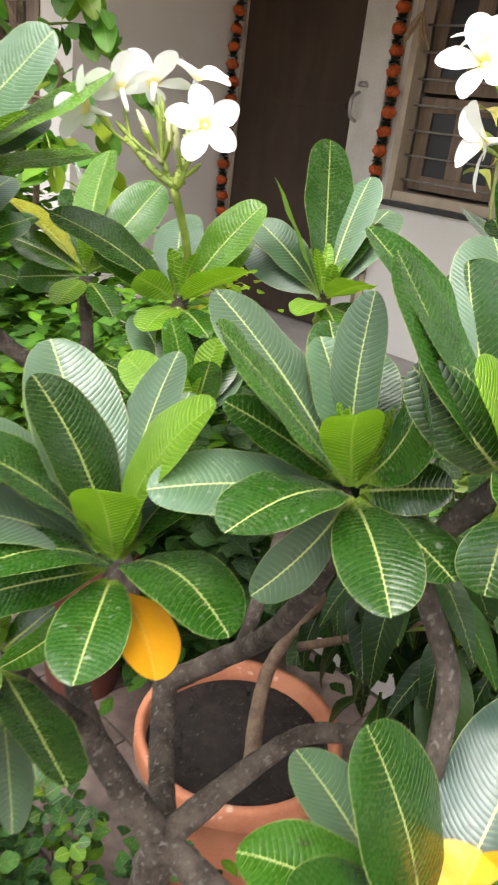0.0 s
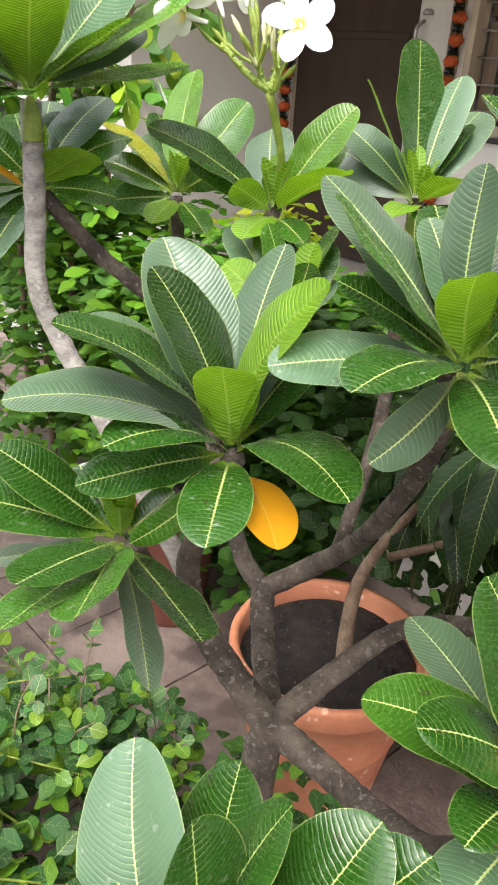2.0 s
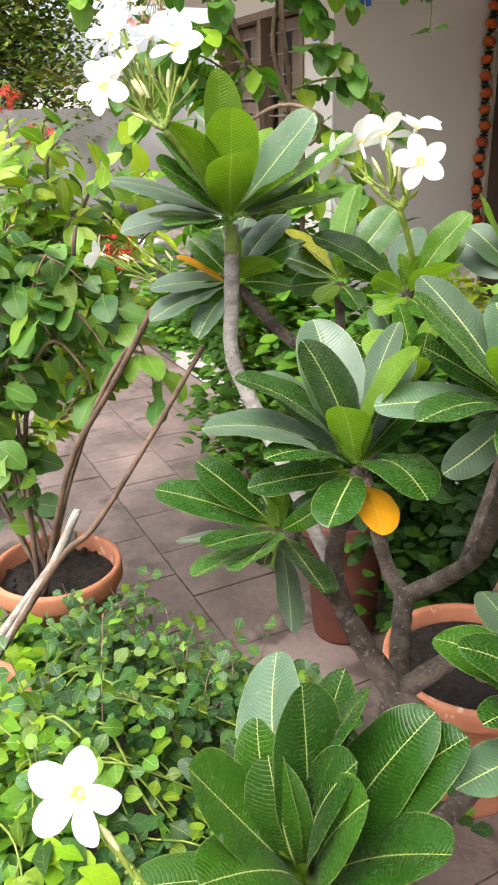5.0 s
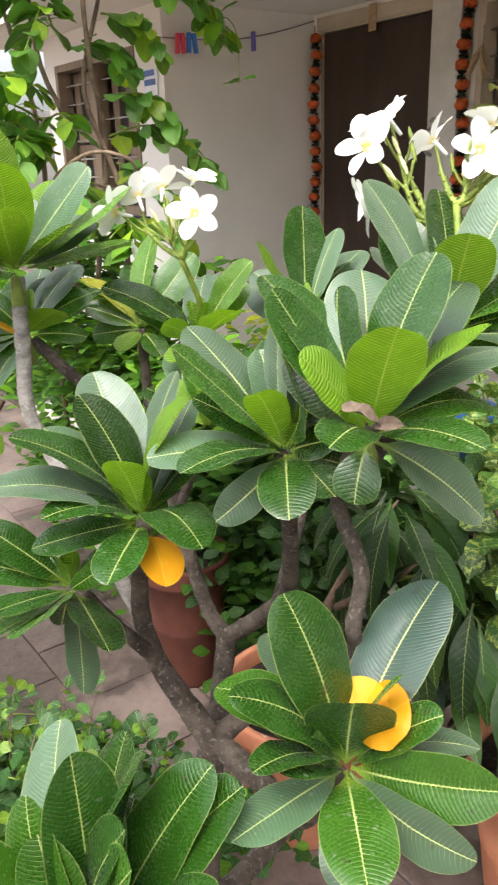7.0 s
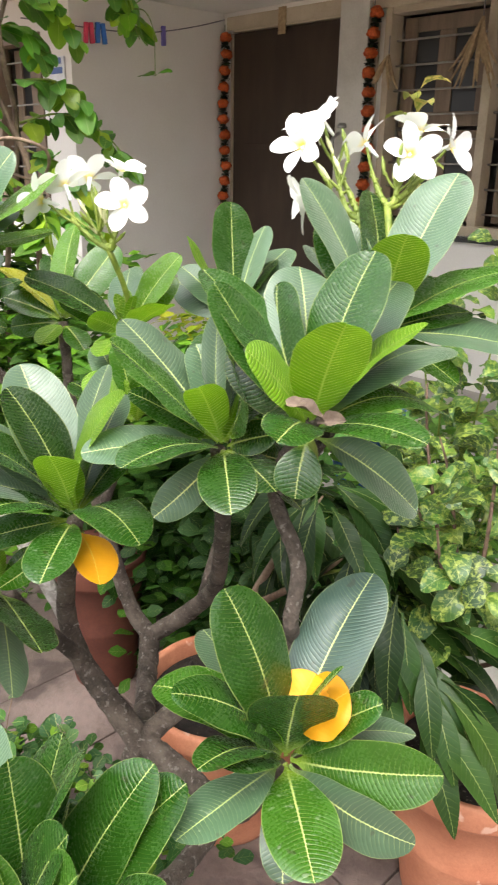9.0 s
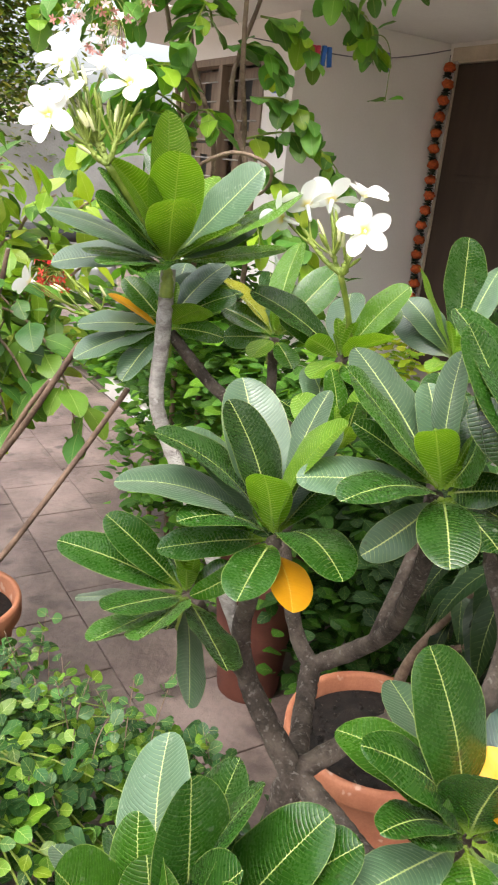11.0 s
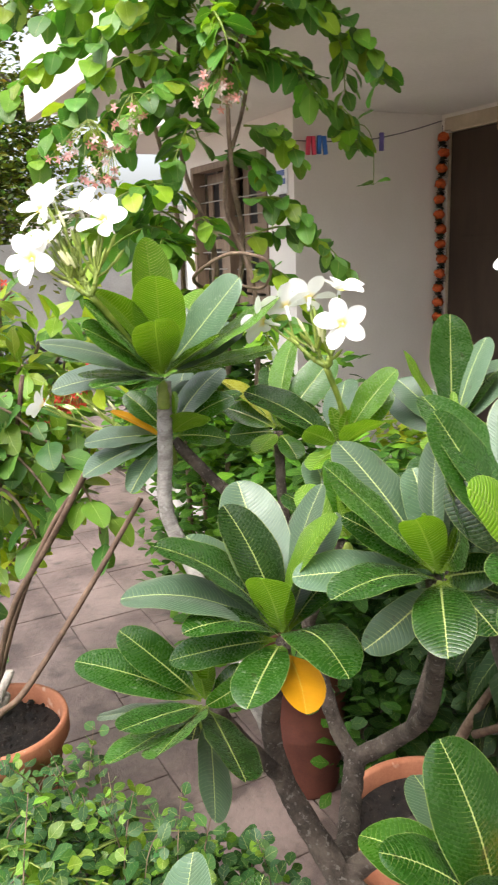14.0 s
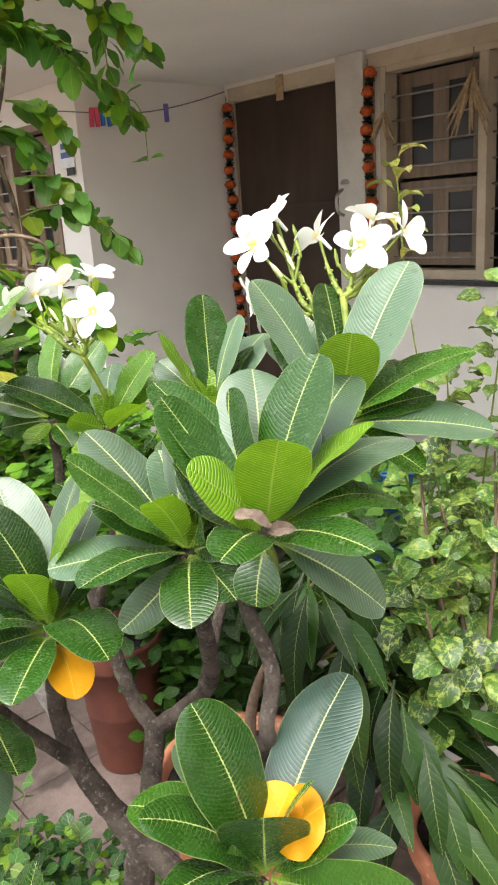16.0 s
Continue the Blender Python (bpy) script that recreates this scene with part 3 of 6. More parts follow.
# string with clothes pegs
LINE = [(-4.25, 2.60, 2.17), (-4.05, 2.95, 2.135), (-3.985, 3.25, 2.135), (-3.985, 3.5, 2.17), (-4.03, 3.8, 2.235), (-4.09, 4.09, 2.31)]
line = thing("washing_line", "thin grey cord sagging across the porch", "washing line", LINE[0])
part("cord", Soup().tube([Vector(p) - Vector(LINE[0]) for p in LINE], [0.004] * 6, 6).mesh("cord"), CORD, line)


def peg(at, material, label, lean):
    p = thing("clothes_peg", label, "clothes peg", at, "pegs on the line")
    for sx in (-1, 1):
        s = Soup().box(-0.013, 0.013, -0.009 + sx * 0.007, 0.005 + sx * 0.007, -0.085, 0.03, 0.003)
        part("jaw", s.mesh("jaw", False), material, p, at=pose(0, 0, 0, 0, lean, 75))
    part("spring", Soup().tube([(-0.012, 0, -0.01), (0.012, 0, -0.01)], [0.008, 0.008], 8).mesh("spring"), METAL, p)


for x, y, z, mt, word, lean in ((-4.055, 2.93, 2.135, RED_PLASTIC, "red", 4), (-4.045, 2.96, 2.135, RED_PLASTIC, "red", -3), (-4.035, 3.0, 2.14, BLUE_PLASTIC, "blue", 2), (-4.02, 3.03, 2.135, BLUE_PLASTIC, "blue", -6), (-3.985, 3.47, 2.165, VIOLET_PLASTIC, "violet", 0)):
    peg((x, y, z), mt, word + " plastic clothes peg clipped on the cord", lean)

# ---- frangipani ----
# s and t: mature leaf green with grey-blue sky sheen put into the colour
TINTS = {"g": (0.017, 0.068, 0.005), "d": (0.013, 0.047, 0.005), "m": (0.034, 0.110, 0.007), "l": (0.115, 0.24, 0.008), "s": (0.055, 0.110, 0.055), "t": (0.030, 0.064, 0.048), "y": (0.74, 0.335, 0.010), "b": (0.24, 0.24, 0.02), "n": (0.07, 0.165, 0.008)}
LEAVES_C = [
    (-32, 51, 0.167, 0.076, 8, "l", 22), (-91, 45, 0.134, 0.062, 58, "l", 24), (-153, 52, 0.181, 0.085, 13, "g", 0), (156, 51, 0.17, 0.073, 59, "g", 42),
    (89, 62, 0.199, 0.089, -4, "g", 30), (140, 47, 0.202, 0.098, -9, "s", 32), (50, 42, 0.163, 0.072, 2, "l", 31), (80, 16, 0.213, 0.094, 3, "s", 56),
    (71, -3, 0.173, 0.077, -7, "m", 77), (2, 6, 0.148, 0.062, -10, "g", 44), (48, -40, 0.166, 0.073, -30, "s", 32), (-67, -65, 0.084, 0.053, 6, "g", 44),
    (-61, 10, 0.133, 0.058, 15, "g", 49), (-137, 40, 0.115, 0.049, 83, "d", 45), (99, 36, 0.224, 0.098, 0, "s", 28), (-168, 46, 0.209, 0.092, 0, "g", 28),
]
LEAVES_B = [
    (-162, 42, 0.197, 0.081, 9, "s", 20), (-118, 45, 0.184, 0.081, 16, "m", 6), (-137, 27, 0.127, 0.056, 22, "g", 19), (-122, -2, 0.169, 0.075, 17, "s", 25),
    (-85, 4, 0.159, 0.069, 1, "g", 43), (-91, -33, 0.126, 0.049, 69, "s", 41), (-38, -14, 0.139, 0.066, -6, "g", 43), (-14, -8, 0.125, 0.055, -12, "d", 28),
    (5, 20, 0.09, 0.042, -65, "d", 23), (-60, 47, 0.124, 0.048, -23, "l", 40), (153, 82, 0.157, 0.063, 76, "s", 20), (-41, 54, 0.169, 0.069, 87, "g", 50),
    (167, 55, 0.127, 0.056, 0, "s", 28), (-176, 75, 0.065, 0.031, 18, "l"), (-159, -69, 0.087, 0.049, -36, "d"),
]
LEAVES_A = [
    (-119, 14, 0.212, 0.096, 3, "s", 57), (-123, 36, 0.2, 0.089, 1, "g", 50), (-150, 35, 0.182, 0.08, 0, "s", 28), (178, 54, 0.21, 0.091, 10, "s", 20),
    (-152, 61, 0.179, 0.08, 10, "d", 39), (114, 61, 0.197, 0.075, 28, "s", 28), (33, 65, 0.183, 0.082, -27, "l", 54), (-52, 57, 0.122, 0.058, -7, "l", 27),
    (-92, 14, 0.141, 0.063, 6, "g", 64), (-113, -11, 0.151, 0.066, 13, "g", 14), (-48, -10, 0.142, 0.063, 0, "g", 18), (-3, 6, 0.157, 0.08, 1, "g", 82),
    (-17, -25, 0.119, 0.06, 13, "y", 50), (-97, -36, 0.133, 0.036, 85, "m", 50), (106, 19, 0.103, 0.045, 0, "s", 28), (-164, 23, 0.198, 0.087, -36, "s"),
    (-126, 63, 0.07, 0.037, 48, "l"), (-61, 85, 0.06, 0.031, -24, "l"),
]
LEAVES_J = [
    (-134, 36, 0.147, 0.064, 19, "g", 14), (-126, 15, 0.183, 0.08, 9, "g", 22), (-117, -8, 0.148, 0.065, -16, "s", 5), (-67, 13, 0.152, 0.066, -2, "g", 9),
    (-68, 0, 0.167, 0.067, -17, "m", 0), (-45, 9, 0.166, 0.072, -27, "m", 0), (-10, 0, 0.175, 0.073, 30, "d", 4), (-22, -31, 0.157, 0.067, 52, "s", 10),
    (64, 39, 0.069, 0.033, -54, "m"), (178, 25, 0.093, 0.048, 12, "s"), (-143, 26, 0.073, 0.035, 42, "g"), (-144, -70, 0.075, 0.042, -42, "d"),
    (110, -39, 0.068, 0.038, 0, "d"),
]
LEAVES_B2 = [
    (35, -39, 0.126, 0.056, 0, "d"), (65, -24, 0.089, 0.05, -48, "d"), (61, 61, 0.065, 0.029, -12, "l"),
]
LEAVES_K = [
    (-160, 32, 0.109, 0.052, 48, "l"), (179, 66, 0.12, 0.053, -12, "m"), (104, 64, 0.102, 0.045, 12, "l"), (10, 75, 0.081, 0.042, 42, "m"),
    (107, 26, 0.098, 0.055, -6, "s"), (-27, 46, 0.069, 0.033, 6, "l"), (-165, 16, 0.138, 0.061, 6, "g"), (162, 22, 0.15, 0.048, 0, "s"),
    (107, 42, 0.157, 0.069, 42, "m"),
]
LEAVES_D = [
    (-168, 65, 0.197, 0.095, 9, "g", 38), (97, 43, 0.225, 0.099, 5, "t", 28), (-119, 40, 0.16, 0.074, 8, "g", 69), (-148, 21, 0.162, 0.081, 4, "m", 71),
    (-37, 64, 0.142, 0.094, 3, "g", 25), (45, 53, 0.108, 0.078, -20, "y", 4), (92, 60, 0.094, 0.062, 0, "y", 10), (39, 65, 0.134, 0.022, 4, "m", 30),
    (34, 41, 0.132, 0.058, -14, "g", 26), (41, 16, 0.144, 0.065, 17, "s", 52), (19, 16, 0.177, 0.07, -73, "m", 28), (11, -10, 0.159, 0.066, -81, "s", 45),
    (-88, -2, 0.156, 0.067, -6, "s", 7), (-90, 25, 0.136, 0.06, -11, "g", 59), (-84, 27, 0.112, 0.049, 0, "d", 28), (-89, 51, 0.076, 0.033, 61, "m", 0),
    (-35, -5, 0.15, 0.078, 0, "m"), (-45, -49, 0.125, 0.05, 0, "s"), (173, 23, 0.177, 0.078, -12, "s"),
]
LEAVES_E = [
    (-133, 76, 0.169, 0.067, 81, "m", 42), (-103, 58, 0.223, 0.094, 21, "m", 0), (158, 79, 0.229, 0.096, -32, "g", 11), (162, 45, 0.239, 0.107, 51, "s", 50),
    (-153, 72, 0.199, 0.069, 83, "m", 49), (131, 54, 0.222, 0.095, 42, "g", 26), (103, 67, 0.224, 0.093, 50, "g", 52), (37, 75, 0.194, 0.09, -28, "g", 50),
    (10, 66, 0.206, 0.092, -53, "m", 29), (72, 46, 0.237, 0.102, 1, "g", 33), (84, 51, 0.23, 0.101, 0, "g", 28), (22, 46, 0.225, 0.099, -7, "g", 28),
    (-71, 42, 0.196, 0.094, 15, "m", 44), (54, 49, 0.064, 0.028, -42, "m"),
]
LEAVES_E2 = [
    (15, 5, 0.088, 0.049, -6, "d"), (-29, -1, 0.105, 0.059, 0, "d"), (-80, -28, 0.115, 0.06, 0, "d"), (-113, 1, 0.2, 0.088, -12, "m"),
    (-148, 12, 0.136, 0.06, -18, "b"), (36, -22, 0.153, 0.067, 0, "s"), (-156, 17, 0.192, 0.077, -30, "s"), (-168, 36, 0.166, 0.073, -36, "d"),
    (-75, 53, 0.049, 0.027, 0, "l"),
]
LEAVES_F = [
    (-150, 86, 0.215, 0.093, 7, "l", 6), (-21, 54, 0.194, 0.083, 6, "l", 22), (-23, 33, 0.178, 0.074, -8, "l", 20), (48, 47, 0.202, 0.088, -51, "s", 0),
    (49, 30, 0.232, 0.095, -18, "n", 0), (-77, 50, 0.184, 0.082, -9, "l", 44), (-71, 41, 0.188, 0.082, 38, "m", 8), (-69, 30, 0.174, 0.077, 46, "m", 15),
    (-96, 18, 0.199, 0.088, 17, "s", 25), (-79, 13, 0.176, 0.075, 6, "m", 8), (-62, 0, 0.157, 0.066, 4, "m", 10), (-48, -6, 0.105, 0.062, 6, "m", 24),
    (16, 25, 0.164, 0.056, -8, "n", 0), (69, 9, 0.189, 0.081, -8, "n", 0), (-115, -7, 0.182, 0.08, 24, "s"), (-98, 3, 0.135, 0.066, 6, "n"),
]
LEAVES_F2 = [
    (115, 50, 0.166, 0.073, 6, "l"), (169, 37, 0.252, 0.081, -48, "s"), (-164, 47, 0.138, 0.066, 18, "g"), 
    (119, 55, 0.122, 0.053, -24, "g"), (74, 26, 0.151, 0.066, -36, "s"),
]
LEAVES_L = [
    (-109, -5, 0.147, 0.07, 18, "s"), (-97, -22, 0.167, 0.08, 12, "s"), (-66, -41, 0.133, 0.059, 0, "s"), (-122, 20, 0.107, 0.03, 12, "y"),
    (10, 22, 0.114, 0.064, 24, "l"), (83, 22, 0.13, 0.057, -30, "m"), (-89, -24, 0.08, 0.045, 48, "m"), (-149, 33, 0.11, 0.048, 30, "m"),
    (67, -12, 0.101, 0.045, -42, "m"), (126, 40, 0.114, 0.055, -24, "s"),
]
LEAVES_G = [
    (-132, 28, 0.179, 0.08, 20, "g", 32), (141, 30, 0.16, 0.069, 24, "s", 27), (48, 53, 0.152, 0.068, -39, "n", 25), (-5, 25, 0.142, 0.063, 6, "l", 12),
    (-142, 25, 0.12, 0.055, 36, "m"), (71, 43, 0.12, 0.055, -36, "n"), (-67, -18, 0.088, 0.049, 0, "l"), (-5, -26, 0.073, 0.041, -18, "m"),
    (-89, 23, 0.075, 0.039, -60, "l"),
]
LEAVES_G1 = [
    (132, 53, 0.196, 0.076, 34, "n"), (88, 44, 0.173, 0.07, -50, "m"), (-163, 17, 0.102, 0.057, 36, "n"), (-132, -12, 0.099, 0.05, 60, "m"),
    (168, 18, 0.159, 0.057, 6, "s"), (-146, 34, 0.147, 0.065, 0, "b"), (-132, 18, 0.11, 0.048, 48, "m"), (152, 25, 0.284, 0.091, -60, "s"),
    (19, 27, 0.102, 0.053, 60, "m"), (-64, -27, 0.083, 0.046, 6, "l"), (-1, -35, 0.087, 0.049, -6, "m"), (99, 35, 0.129, 0.057, -30, "m"),
]
LEAVES_H = [
    (143, 63, 0.198, 0.086, -29, "g", 1), (-135, 59, 0.151, 0.066, 3, "l", 0), (-166, 34, 0.131, 0.059, 26, "s", 29), (167, 2, 0.196, 0.086, 0, "g", 28),
    (103, 31, 0.189, 0.083, 0, "s", 28), (107, 55, 0.17, 0.07, 20, "s"), (-171, 20, 0.136, 0.065, 54, "s"), (-17, 21, 0.093, 0.052, 12, "l"),
    (-71, -9, 0.081, 0.042, 0, "l"), (66, -28, 0.075, 0.042, 60, "g"), (-33, -20, 0.074, 0.038, 0, "m"), (101, 36, 0.14, 0.062, 18, "g"),
]
LEAVES_I = [
    (-39, 52, 0.157, 0.076, 6, "l"), (79, 58, 0.22, 0.097, -12, "s"), (142, 59, 0.188, 0.083, -36, "d"), (-146, 59, 0.208, 0.095, 20, "s", 20),
    (-170, 56, 0.159, 0.07, 48, "g"), (59, 21, 0.194, 0.085, -6, "m"), (41, -7, 0.192, 0.084, -18, "s"), (24, -31, 0.124, 0.055, -18, "m"),
    (126, 35, 0.244, 0.078, 78, "s"), (173, 46, 0.092, 0.048, 36, "s"), (40, 35, 0.031, 0.019, -72, "l"), (-134, 54, 0.086, 0.038, 30, "m"),
    (172, 30, 0.173, 0.076, -12, "s"), (85, 33, 0.107, 0.047, -24, "m"), (63, 6, 0.132, 0.058, -18, "g"),
]
ROSETTES = {
    "C": ((-0.029, 0.631, 1.146), LEAVES_C),
    "B": ((-0.153, 0.617, 1.093), LEAVES_B + LEAVES_B2),
    "A": ((-0.307, 0.497, 0.982), LEAVES_A),
    "J": ((-0.368, 0.410, 0.881), LEAVES_J),
    "D": ((0.044, 0.534, 0.803), LEAVES_D),
    "E": ((-0.027, 0.256, 0.657), LEAVES_E + LEAVES_E2),
    "F": ((-0.703, 0.507, 1.269), LEAVES_F + LEAVES_F2),
    "L": ((-0.750, 0.532, 1.158), LEAVES_L),
    "G": ((-0.546, 0.750, 1.145), LEAVES_G),
    "G1": ((-0.764, 0.759, 1.132), LEAVES_G1),
    "H": ((-0.426, 0.882, 1.167), LEAVES_H),
    "I": ((-0.098, 0.834, 1.213), LEAVES_I),
    "K": ((-0.440, 0.690, 1.030), LEAVES_K),
}

tree = thing("frangipani", "large white-flowering frangipani with glossy leaf rosettes on bare grey branches", "frangipani", (-0.30, 0.56, 0.0))
HOME = Vector(tree.location)


def under(points):
    return [Vector(p) - HOME for p in points]


def branch(name, points, radii, seed, label="", bark=None):
    return part(name, Soup().tube(under(points), [r * 0.82 for r in radii], 16, 12, 0.07, seed).mesh(name), bark or BARK, tree, label)


branch("trunk", [(-0.30, 0.55, -0.02), (-0.29, 0.54, 0.28), (-0.30, 0.565, 0.5), (-0.302, 0.584, 0.575)], [0.036, 0.03, 0.029, 0.026], 1, "grey knobbly trunk")
branch("branch", [(-0.302, 0.582, 0.56), (-0.36, 0.56, 0.625), (-0.404, 0.547, 0.674), (-0.42, 0.535, 0.75), (-0.36, 0.51, 0.87), (-0.295, 0.49, 0.975)], [0.026, 0.022, 0.02, 0.018, 0.015, 0.013], 2)
branch("branch", [(-0.40, 0.545, 0.68), (-0.40, 0.48, 0.77), (-0.36, 0.42, 0.87)], [0.015, 0.013, 0.011], 3)
branch("branch", [(-0.415, 0.54, 0.73), (-0.55, 0.53, 0.85), (-0.652, 0.506, 0.973), (-0.68, 0.49, 1.044), (-0.70, 0.503, 1.136), (-0.722, 0.517, 1.25)], [0.015, 0.015, 0.0155, 0.015, 0.0155, 0.015], 4, "pale grey ringed branch", PALE_BARK)
branch("branch", [(-0.302, 0.582, 0.565), (-0.38, 0.645, 0.55), (-0.46, 0.71, 0.555), (-0.503, 0.747, 0.58)], [0.024, 0.021, 0.022, 0.023], 5)
branch("branch", [(-0.503, 0.747, 0.575), (-0.547, 0.734, 0.63), (-0.60, 0.72, 0.78), (-0.64, 0.70, 0.95), (-0.709, 0.594, 1.067), (-0.75, 0.54, 1.14)], [0.02, 0.017, 0.016, 0.015, 0.013, 0.012], 6)
branch("branch", [(-0.61, 0.715, 0.82), (-0.62, 0.70, 0.98), (-0.54, 0.715, 1.07), (-0.567, 0.774, 1.143)], [0.013, 0.013, 0.012, 0.012], 7)
branch("branch", [(-0.62, 0.71, 0.88), (-0.70, 0.73, 0.98), (-0.745, 0.75, 1.06), (-0.764, 0.759, 1.122)], [0.013, 0.012, 0.011, 0.011], 15)
branch("branch", [(-0.60, 0.715, 0.80), (-0.54, 0.71, 0.9), (-0.46, 0.695, 1.01)], [0.012, 0.011, 0.010], 14)
branch("branch", [(-0.503, 0.747, 0.575), (-0.44, 0.79, 0.64), (-0.36, 0.78, 0.73), (-0.25, 0.70, 0.88), (-0.18, 0.64, 1.0), (-0.162, 0.616, 1.08)], [0.021, 0.019, 0.017, 0.015, 0.013, 0.012], 8)
branch("branch", [(-0.40, 0.79, 0.69), (-0.43, 0.88, 0.85), (-0.45, 0.91, 1.0), (-0.439, 0.899, 1.162)], [0.013, 0.012, 0.011, 0.011], 9)
branch("branch", [(-0.302, 0.582, 0.565), (-0.285, 0.683, 0.612), (-0.25, 0.755, 0.665), (-0.15, 0.74, 0.745), (-0.05, 0.66, 0.83), (-0.02, 0.605, 0.905), (-0.042, 0.638, 0.962), (-0.086, 0.642, 1.03), (-0.075, 0.64, 1.08), (-0.025, 0.635, 1.155)], [0.022, 0.018, 0.015, 0.0135, 0.012, 0.0115, 0.0115, 0.0115, 0.012, 0.013], 10, "dark grey branch")
branch("branch", [(-0.035, 0.638, 1.10), (-0.07, 0.74, 1.13), (-0.10, 0.835, 1.19)], [0.010, 0.010, 0.010], 11)
branch("branch", [(-0.302, 0.582, 0.565), (-0.225, 0.595, 0.553), (-0.13, 0.59, 0.565), (-0.03, 0.54, 0.66), (0.045, 0.526, 0.79)], [0.024, 0.021, 0.019, 0.016, 0.013], 12)
branch("branch", [(-0.10, 0.58, 0.58), (-0.06, 0.43, 0.585), (-0.034, 0.26, 0.65)], [0.017, 0.016, 0.014], 13)

count = 0
for key, (centre, groups) in ROSETTES.items():
    c = Vector(centre)
    rng = random.Random(key)
    stub = Soup().tube([(0, 0, -0.06), (0.001, 0, -0.04), (0, 0, -0.022), (0, 0, -0.012)], [0.0115, 0.0105, 0.008, 0.003], 12, 6, 0.16, count)
    shoot = part("shoot", stub.mesh("shoot"), GREEN_STEM, tree, at=Matrix.Translation(c - HOME))
    turned = (95, 185)
    spare = [] if key in "JGHD" else [(rng.uniform(*turned), rng.uniform(8, 45), rng.uniform(0.13, 0.18), rng.uniform(0.055, 0.072), rng.uniform(-15, 15), rng.choice("dgs")) for _ in range(6)]
    if key == "F":
        spare = [(*q[:5], "mgl"[k % 3]) for k, q in enumerate(spare)]
    tiny = [(k * 137.5, rng.uniform(55, 80), rng.uniform(0.035, 0.075), rng.uniform(0.012, 0.026), 0, "l") for k in range(6)]
    for az, el, long, wide, twist, tint, *arch in groups + spare + tiny:
        count += 1
        u = Vector((math.cos(radians(el)) * math.cos(radians(az)), math.cos(radians(el)) * math.sin(radians(az)), math.sin(radians(el))))
        out = Vector((math.cos(radians(az)), math.sin(radians(az)), 0))
        foot = out * 0.007 + Vector((0, 0, 0.012 * math.sin(radians(el)) - 0.008))
        if tint == "y":
            foot.z += 0.034 if key == "D" else -0.014
        way = u * long - foot
        up = Vector((0, 0, 1)) * math.cos(radians(el)) - out * math.sin(radians(el))
        m = axes_pose(foot, way, up) @ Matrix.Rotation(radians(-twist), 4, "Y")
        young = tint == "l"
        s = blade(Soup(), way.length, wide, arch[0] if arch else rng.uniform(14, 36), rng.uniform(0.22, 0.34) if young else rng.uniform(0.14, 0.28), 0.04 if young else 0.07, rng.uniform(0.53, 0.62), rng.uniform(0.0, 0.08), 22, 5, rng.uniform(0.006, 0.024), count, curl=rng.uniform(0.06, 0.2), full=0.2)
        leaf = part("leaf", s.mesh("leaf"), YOUNG_LEAF if young else YELLOW_LEAF if tint == "y" else SHEEN_LEAF if tint in "st" else LEAF, shoot, {"y": "yellowed ageing leaf", "l": "young yellow-green leaf", "b": "browning yellow leaf"}.get(tint, ""), at=m)
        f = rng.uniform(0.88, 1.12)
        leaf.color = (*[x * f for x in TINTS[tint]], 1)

husk = Soup()
blade(husk, 0.056, 0.02, 80, 0.9, 0.0, 0.45, 0.6, 16, 4, 0.10, 5, m=axes_pose((-0.024, -0.02, 0.002), (0.75, 0.6, -0.28), (0.15, -0.2, 1)))
blade(husk, 0.03, 0.016, 80, 1.2, 0.0, 0.45, 0.7, 10, 3, 0.12, 7, m=axes_pose((0.01, 0.008, -0.012), (0.7, 0.75, 0.1), (0.5, -0.6, 0.6)))
part("dead_leaf", husk.mesh("dead_leaf"), HUSK, tree, "curled brown dead leaf", at=Matrix.Translation(Vector((0.003, 0.588, 1.176)) - HOME))


def flower_mesh(seed, open_by=1.0):
    """Five overlapping rounded petals on a short tube, facing +z."""
    s = Soup()
    rng = random.Random(seed)
    for k in range(5):
        a = 2 * math.pi * k / 5 + rng.uniform(-0.08, 0.08)
        rise = radians(rng.uniform(4, 22)) + (1 - open_by) * 0.9
        m = axes_pose((0, 0, 0), (math.cos(a) * math.cos(rise), math.sin(a) * math.cos(rise), math.sin(rise)), (-math.cos(a) * math.sin(rise), -math.sin(a) * math.sin(rise), math.cos(rise)))
        m = m @ Matrix.Rotation(radians(14), 4, "Y")
        blade(s, rng.uniform(0.040, 0.046), rng.uniform(0.0255, 0.029), rng.uniform(25, 55), -0.05, 0.02, 0.6, 0.2, 10, 3, 0.012, seed * 7 + k, m=m, curl=-0.2)
    s.tube([(0, 0, 0.002), (0, 0, -0.01), (0.001, 0, -0.024)], [0.004, 0.003, 0.0022], 8, 2)
    return s.mesh("flower")


FLOWERS = [flower_mesh(k, o) for k, o in enumerate((1.0, 0.95, 0.9, 0.75))]
CAMWARD = Vector((0.76, -0.58, 0.28))


